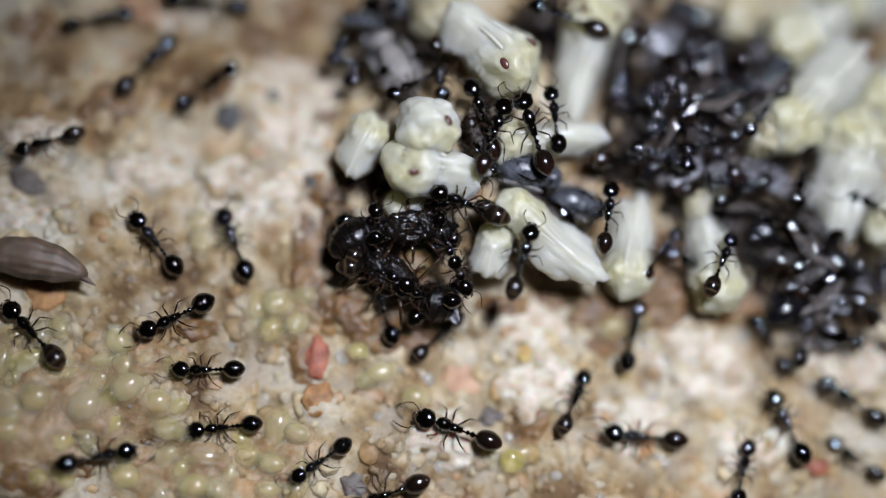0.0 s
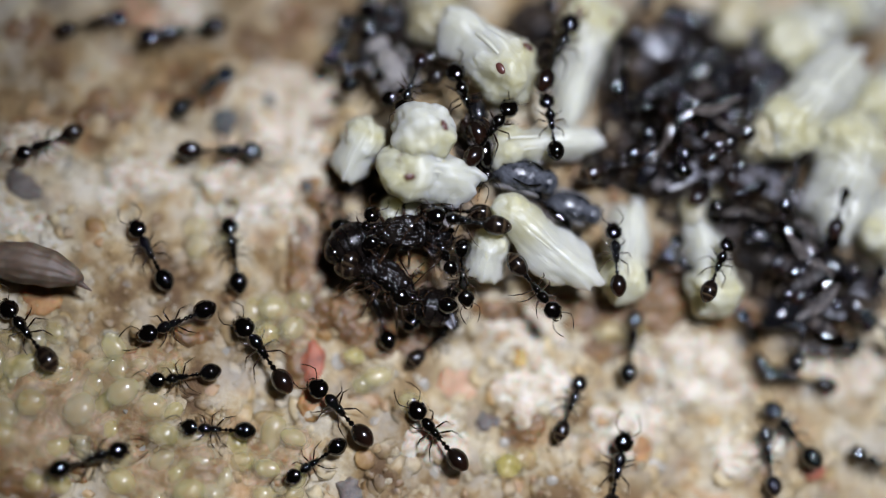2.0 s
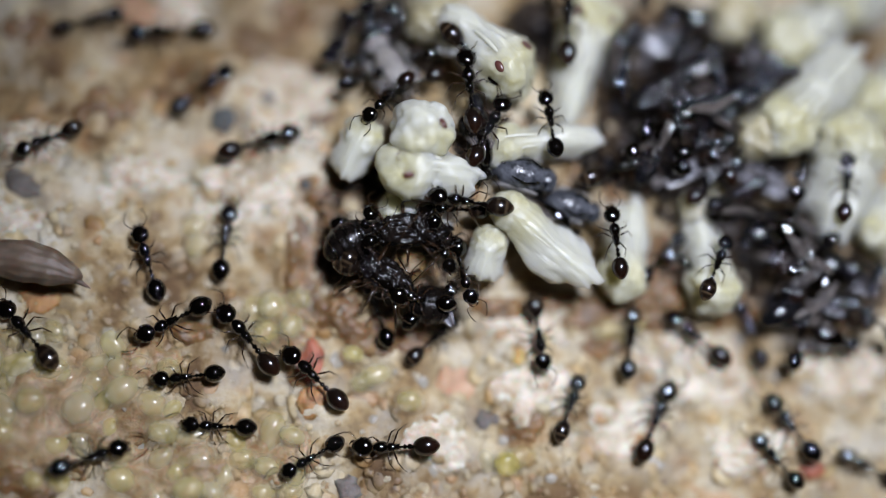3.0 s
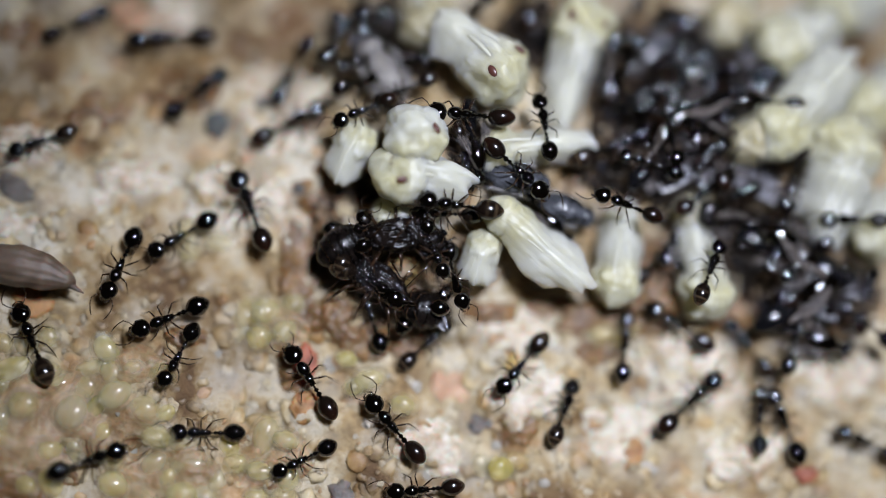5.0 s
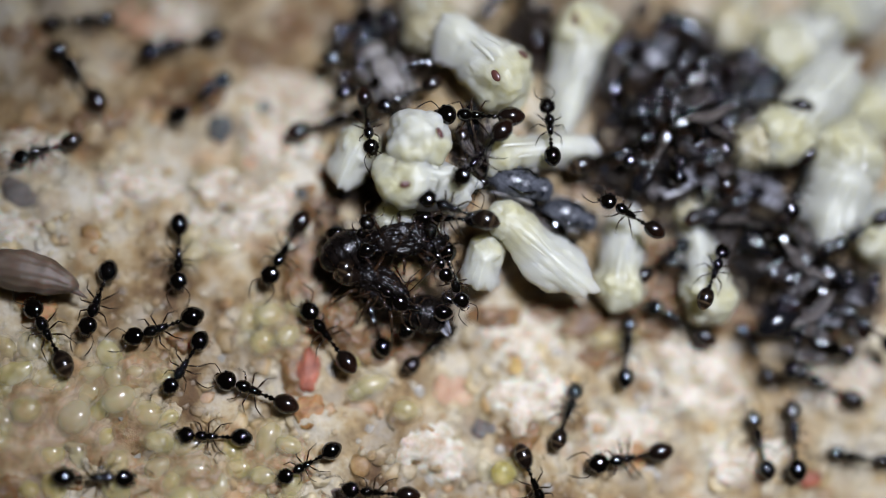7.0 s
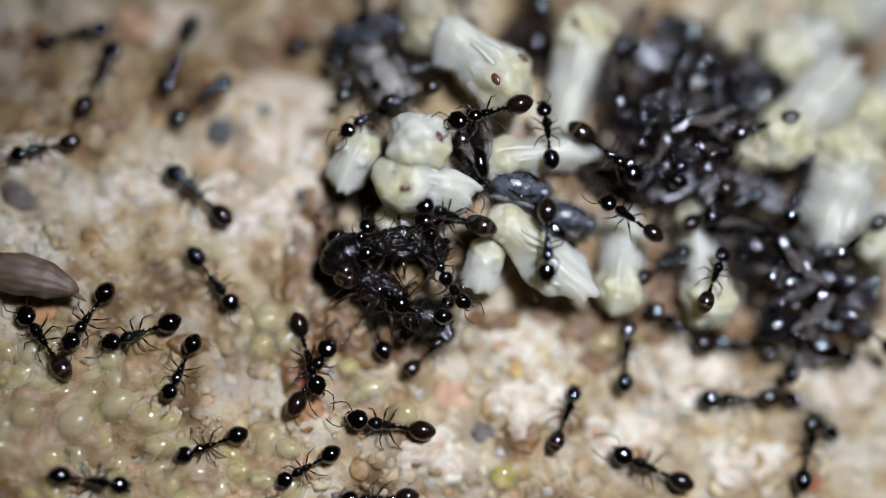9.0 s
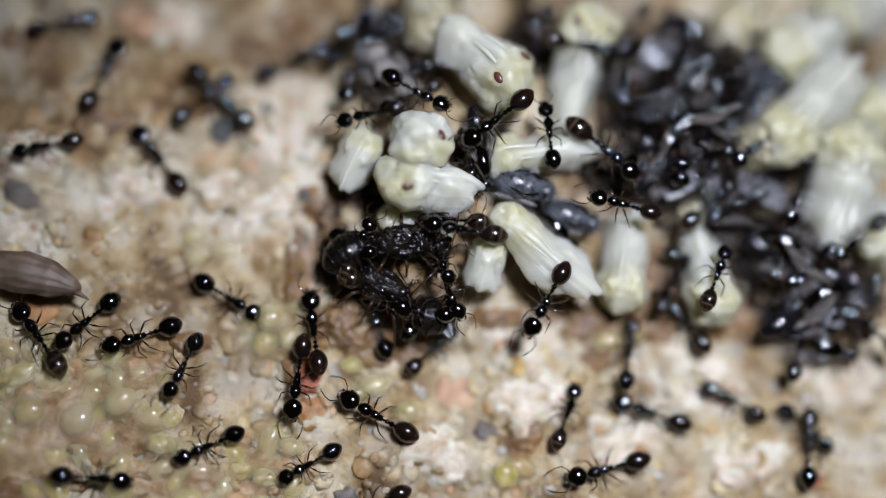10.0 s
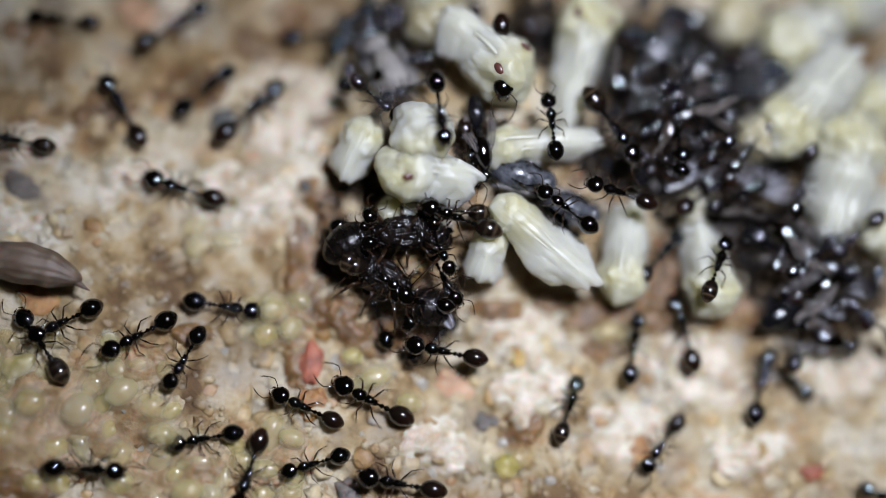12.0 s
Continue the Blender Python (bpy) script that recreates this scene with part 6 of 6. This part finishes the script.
    stroll(ant_b5, [(0, 11.28, 2.12, -106, 1.23), (0.5, 11.28, 2.03, -117, 1.32), (1, 11.15, 2.05, -108, 1.08), (1.5, 11.06, 2.10, -105, 0.94), (2, 11.16, 2.10, -113, 1.14), (2.5, 11.36, 2.28, -112, 1.30), (3, 11.43, 2.43, -109, 1.29), (5, 11.33, 2.17, -109, 1.28), (5.5, 11.34, 2.17, -109, 1.30), (6, 11.36, 2.18, -110, 1.32), (6.5, 11.32, 2.11, -109, 1.29), (7, 11.39, 2.14, -110, 1.36), (9, 11.35, 2.05, -108, 1.33), (10, 11.32, 2.00, -110, 1.32), (11, 11.40, 1.94, -110, 1.39), (12, 11.39, 1.95, -108, 1.38)])
    stroll(ant_b6, [(0, 13.51, 0.98, 153, 1.36), (1, 13.72, 1.03, 145, 1.36), (2, 12.54, 1.20, 72, 1.49), (2.5, 12.53, 1.21, 80, 1.51), (3, 12.65, 1.63, 81, 1.72), (4, 12.84, 1.12, 110, 1.42), (5, 13.20, 0.79, 179, 1.35), (5.5, 13.24, 0.82, 180, 1.35), (6, 13.22, 0.67, 182, 1.34), (6.5, 13.17, 0.67, 209, 1.36), (7, 13.31, 0.60, 211, 1.35), (9, 13.24, 0.48, 216, 1.35), (12, 13.10, 0.25, 218, 1.31)])
    stroll(ant_b9, [(0, -0.12, 10.30, -81, 0.60), (1.5, 0.14, 9.64, -81, 0.60), (2, 0.78, 8.33, -68, 0.76), (2.5, 1.28, 6.86, -7, 1.43), (3, 1.01, 5.73, -45, 1.53), (3.7, 1.55, 6.68, 1, 1.49), (4.4, 1.53, 7.46, 32, 1.12), (5, 1.20, 7.53, 51, 1.20), (5.5, 1.20, 7.57, 48, 1.19), (6, 1.28, 7.55, 52, 1.18), (6.5, 1.35, 7.67, 58, 1.11), (7, 1.59, 7.77, 56, 1.02), (9, 1.08, 8.50, 98, 0.86), (9.5, 0.89, 8.86, 97, 0.83), (10, 0.77, 8.71, 94, 0.79), (10.5, 1.19, 8.44, 100, 0.87), (11, 0.99, 8.85, 97, 0.85), (12, 1.20, 8.69, 95, 0.86)])
    stroll(ant_b10, [(0, 3.86, 6.96, 159, 1.85), (0.5, 3.74, 6.98, 167, 1.81), (1, 3.16, 8.02, 160, 1.27), (1.5, 2.35, 9.35, 163, 0.60), (2.5, -0.29, 11.25, 183, 0.60), (12, -0.28, 11.28, 183, 0.60)])
    stroll(ant_c1, [(0, -7.48, 5.24, 39, 0.00), (12, -7.37, 5.27, 41, 0.00)])
    stroll(ant_c2, [(0, -12.30, 3.34, -162, 0.00), (2.5, -12.17, 3.50, -155, 0.00), (5, -12.15, 3.60, -159, 0.00), (7, -12.10, 3.49, -161, 0.00), (9, -12.17, 3.63, -166, 0.00), (10, -12.17, 3.65, -167, 0.00), (11, -12.50, 3.65, -188, 0.00), (12, -13.04, 3.50, -190, 0.00)])
    stroll(ant_c3, [(0, -10.98, 7.55, 16, 0.00), (3, -11.12, 7.60, 18, 0.00), (5, -11.29, 7.65, 28, 0.00), (6, -11.25, 7.63, 31, 0.00), (6.5, -11.24, 7.51, 23, 0.00), (7, -11.32, 7.88, 8, 0.00), (9, -11.47, 7.52, 16, 0.00), (10, -11.87, 7.83, 16, 0.00), (11, -12.04, 7.63, 182, 0.00), (12, -11.90, 7.65, 176, 0.00)])
    stroll(ant_c4, [(0, -9.40, 5.95, 48, 0.00), (0.5, -9.25, 5.77, 37, 0.00), (1, -9.18, 4.95, -11, 0.00), (1.5, -8.26, 3.66, -3, 0.00), (2, -6.88, 3.22, -0, 0.00), (2.5, -6.07, 3.21, 2, 0.00), (3, -5.63, 3.42, 18, 0.00), (5, -4.48, 4.23, 29, 0.00), (5.5, -3.73, 4.15, 25, 0.00), (6, -3.77, 4.38, 45, 0.00), (6.5, -3.41, 4.29, 37, 0.00), (7, -3.37, 4.35, 17, 0.00), (8, -3.35, 5.71, 16, 0.26), (9, -3.36, 7.31, 6, 0.00), (9.5, -3.72, 7.23, 13, 0.00), (10, -4.52, 6.62, 27, 0.00), (10.5, -4.45, 6.55, 21, 0.00), (11, -4.46, 6.48, 26, 0.00), (11.5, -4.16, 6.85, 21, 0.00), (12, -3.63, 7.20, 3, 0.00)])
    stroll(ant_c5, [(0, -7.53, 8.11, 173, 0.00), (1, -7.74, 7.96, 172, 0.00), (1.5, -7.81, 7.57, 184, 0.00), (2, -8.16, 7.26, 191, 0.00), (2.5, -8.56, 7.12, 186, 0.00), (3, -8.49, 7.22, 184, 0.00), (5, -8.28, 7.13, 185, 0.00), (6.5, -8.05, 7.14, 189, 0.00), (7, -8.01, 7.06, 195, 0.00), (8, -8.30, 6.92, 219, 0.00), (9, -8.14, 6.79, 250, 0.00), (9.5, -7.68, 6.61, 291, 0.00), (10, -6.84, 5.31, 314, 0.00), (10.5, -6.52, 4.80, 314, 0.00), (11, -5.96, 4.08, 318, 0.00), (11.5, -5.73, 4.26, 331, 0.00), (12, -5.91, 4.50, 402, 0.00)])
    stroll(ant_f1, [(0, 6.69, -0.44, 50, 0.83), (3, 6.97, -0.39, 46, 0.53), (5, 7.13, -0.22, 47, 0.40), (7, 7.08, -0.23, 36, 0.74), (9, 7.06, -0.27, 31, 0.80), (10, 7.33, -0.88, 62, 0.40), (11, 7.59, 0.32, 90, 0.40), (11.5, 6.98, -0.19, 50, 0.63), (12, 6.91, -0.31, 47, 0.70)])
    stroll(ant_g1, [(0, 5.86, 5.64, -113, 0.80), (3, 6.05, 6.08, -109, 0.80), (5, 6.24, 5.89, -126, 0.80), (7, 6.30, 6.08, -128, 0.80), (9, 5.90, 5.84, -92, 0.96), (12, 6.43, 5.98, -93, 0.80)])
    stroll(ant_g2, [(0, 6.99, 3.22, 110, 0.90), (2, 7.48, 4.04, 89, 0.90), (3, 7.87, 3.89, 112, 0.90), (5, 7.91, 3.99, 185, 0.90), (5.5, 7.16, 5.10, 146, 0.90), (6, 7.48, 4.98, 139, 0.90), (7, 7.50, 4.72, 131, 0.90), (9, 7.66, 3.43, 231, 0.90), (10, 7.45, 3.56, 238, 0.90), (11, 7.22, 3.27, 122, 0.90), (12, 7.01, 3.00, 102, 0.90)])
    stroll(ant_g3, [(0, 10.03, 3.99, -132, 1.68), (1, 9.77, 4.03, -107, 1.59), (2, 9.74, 4.30, -102, 1.56), (3, 10.48, 4.99, -150, 1.38), (5, 10.53, 4.50, -187, 1.62), (6, 10.66, 4.72, -191, 1.67), (7, 10.66, 4.70, -195, 1.68), (9, 10.23, 3.94, -164, 1.75), (10, 10.00, 3.33, -145, 1.66), (11, 9.95, 3.21, -134, 1.60), (12, 9.73, 3.01, -134, 1.41)])
    stroll(ant_g4, [(0, 8.41, 1.76, 10, 0.93), (2, 8.78, 2.02, 35, 0.91), (5, 8.58, 1.76, 35, 1.02), (7, 8.69, 1.63, 42, 1.06), (9, 8.60, 1.57, 41, 1.07), (12, 8.39, 1.64, 33, 0.99)])
    stroll(ant_g5, [(0, 9.82, 7.24, -9, 0.80), (3, 9.58, 7.43, -18, 0.80), (5, 9.55, 7.37, -17, 0.80), (7, 9.89, 6.89, -25, 0.80), (9, 10.16, 7.22, 9, 0.88), (10, 10.33, 7.23, 19, 0.91), (12, 10.67, 7.66, 22, 0.82)])
    stroll(ant_g6, [(0, -2.94, 6.67, 96, 0.50), (2, -2.92, 6.76, 94, 0.50), (5, -2.91, 6.92, 98, 0.50), (7, -2.93, 6.72, 97, 0.50), (9, -2.92, 6.72, 98, 0.50), (12, -2.89, 6.67, 96, 0.50)])
    stroll(ant_g7, [(0, -1.48, 7.25, -171, 0.83), (1, -1.38, 7.14, -168, 0.92), (2, -1.32, 7.13, -165, 0.95), (5, -1.43, 6.99, -149, 0.77), (7, -1.43, 7.38, -153, 0.66), (9, -1.38, 7.51, -162, 0.75), (12, -1.32, 7.40, -151, 0.73)])
    stroll(ant_g8, [(0, 8.98, 5.72, 3, 0.70), (5, 8.42, 6.12, -23, 0.70), (6, 8.92, 6.37, -76, 0.70), (9, 8.75, 5.85, -87, 0.70), (10, 10.22, 5.48, -122, 1.01), (11, 10.28, 5.69, -139, 0.70), (12, 10.15, 5.99, -158, 0.70)])
    stroll(ant_h1, [(0, 4.35, 10.29, -80, 0.70), (8, 4.26, 10.36, -75, 0.70), (9, 3.31, 9.27, -75, 1.00), (9.5, 3.31, 6.77, -20, 1.50), (10, 4.51, 6.56, -12, 1.60), (10.5, 4.96, 6.24, -10, 1.60), (11, 5.47, 6.58, -4, 1.50), (11.5, 5.69, 6.56, -2, 1.40), (12, 5.96, 6.89, -8, 1.30)])
    stroll(ant_h2, [(0, -2.57, 5.83, -10, 0.70), (9, -2.21, 6.28, -8, 0.70), (9.5, -1.23, 5.51, -8, 0.90), (10, -0.76, 4.94, -30, 1.20), (10.5, -0.39, 4.47, -40, 1.50), (11, -0.09, 4.03, -78, 1.70), (11.5, -0.32, 4.02, -52, 1.60), (12, -0.16, 3.79, -84, 1.70)])
    stroll(ant_h3, [(0, 7.85, -0.76, 150, 0.60), (10.5, 8.09, -0.25, 152, 0.60), (11, 7.39, 0.03, 162, 0.80), (11.5, 5.69, 0.42, 158, 1.20), (12, 3.76, 0.94, 142, 1.50)])
    stroll(ant_q1, [(0, -2.09, -1.00, -22, 0.90), (1.5, -2.04, -1.09, -28, 0.90), (2.5, -2.09, -1.08, -34, 0.90), (5.5, -1.97, -1.04, -33, 0.90), (7, -1.95, -1.04, -31, 0.90), (9, -1.93, -1.01, -30, 0.90), (10, -1.92, -1.11, -34, 0.90), (10.5, -1.88, -1.06, -37, 0.90), (11, -1.91, -1.09, -34, 0.90), (12, -1.85, -1.01, -34, 0.90)])
    stroll(ant_q2, [(0, 0.28, -0.75, -75, 0.90), (1.5, 0.47, -0.82, -87, 0.90), (2.5, 0.62, -0.93, -81, 0.90), (3, 0.60, -0.92, -75, 0.90), (5.5, 0.53, -0.91, -76, 0.90), (7, 0.41, -0.76, -74, 0.90), (9, 0.27, -0.79, -57, 0.90), (9.5, 0.17, -0.93, -66, 0.90), (10, 0.18, -1.04, -69, 0.90), (10.5, 0.19, -1.04, -71, 0.90), (11, 0.20, -1.04, -69, 0.90), (11.5, 0.09, -1.09, -64, 0.90), (12, 0.02, -0.96, -64, 0.90)])


motions()
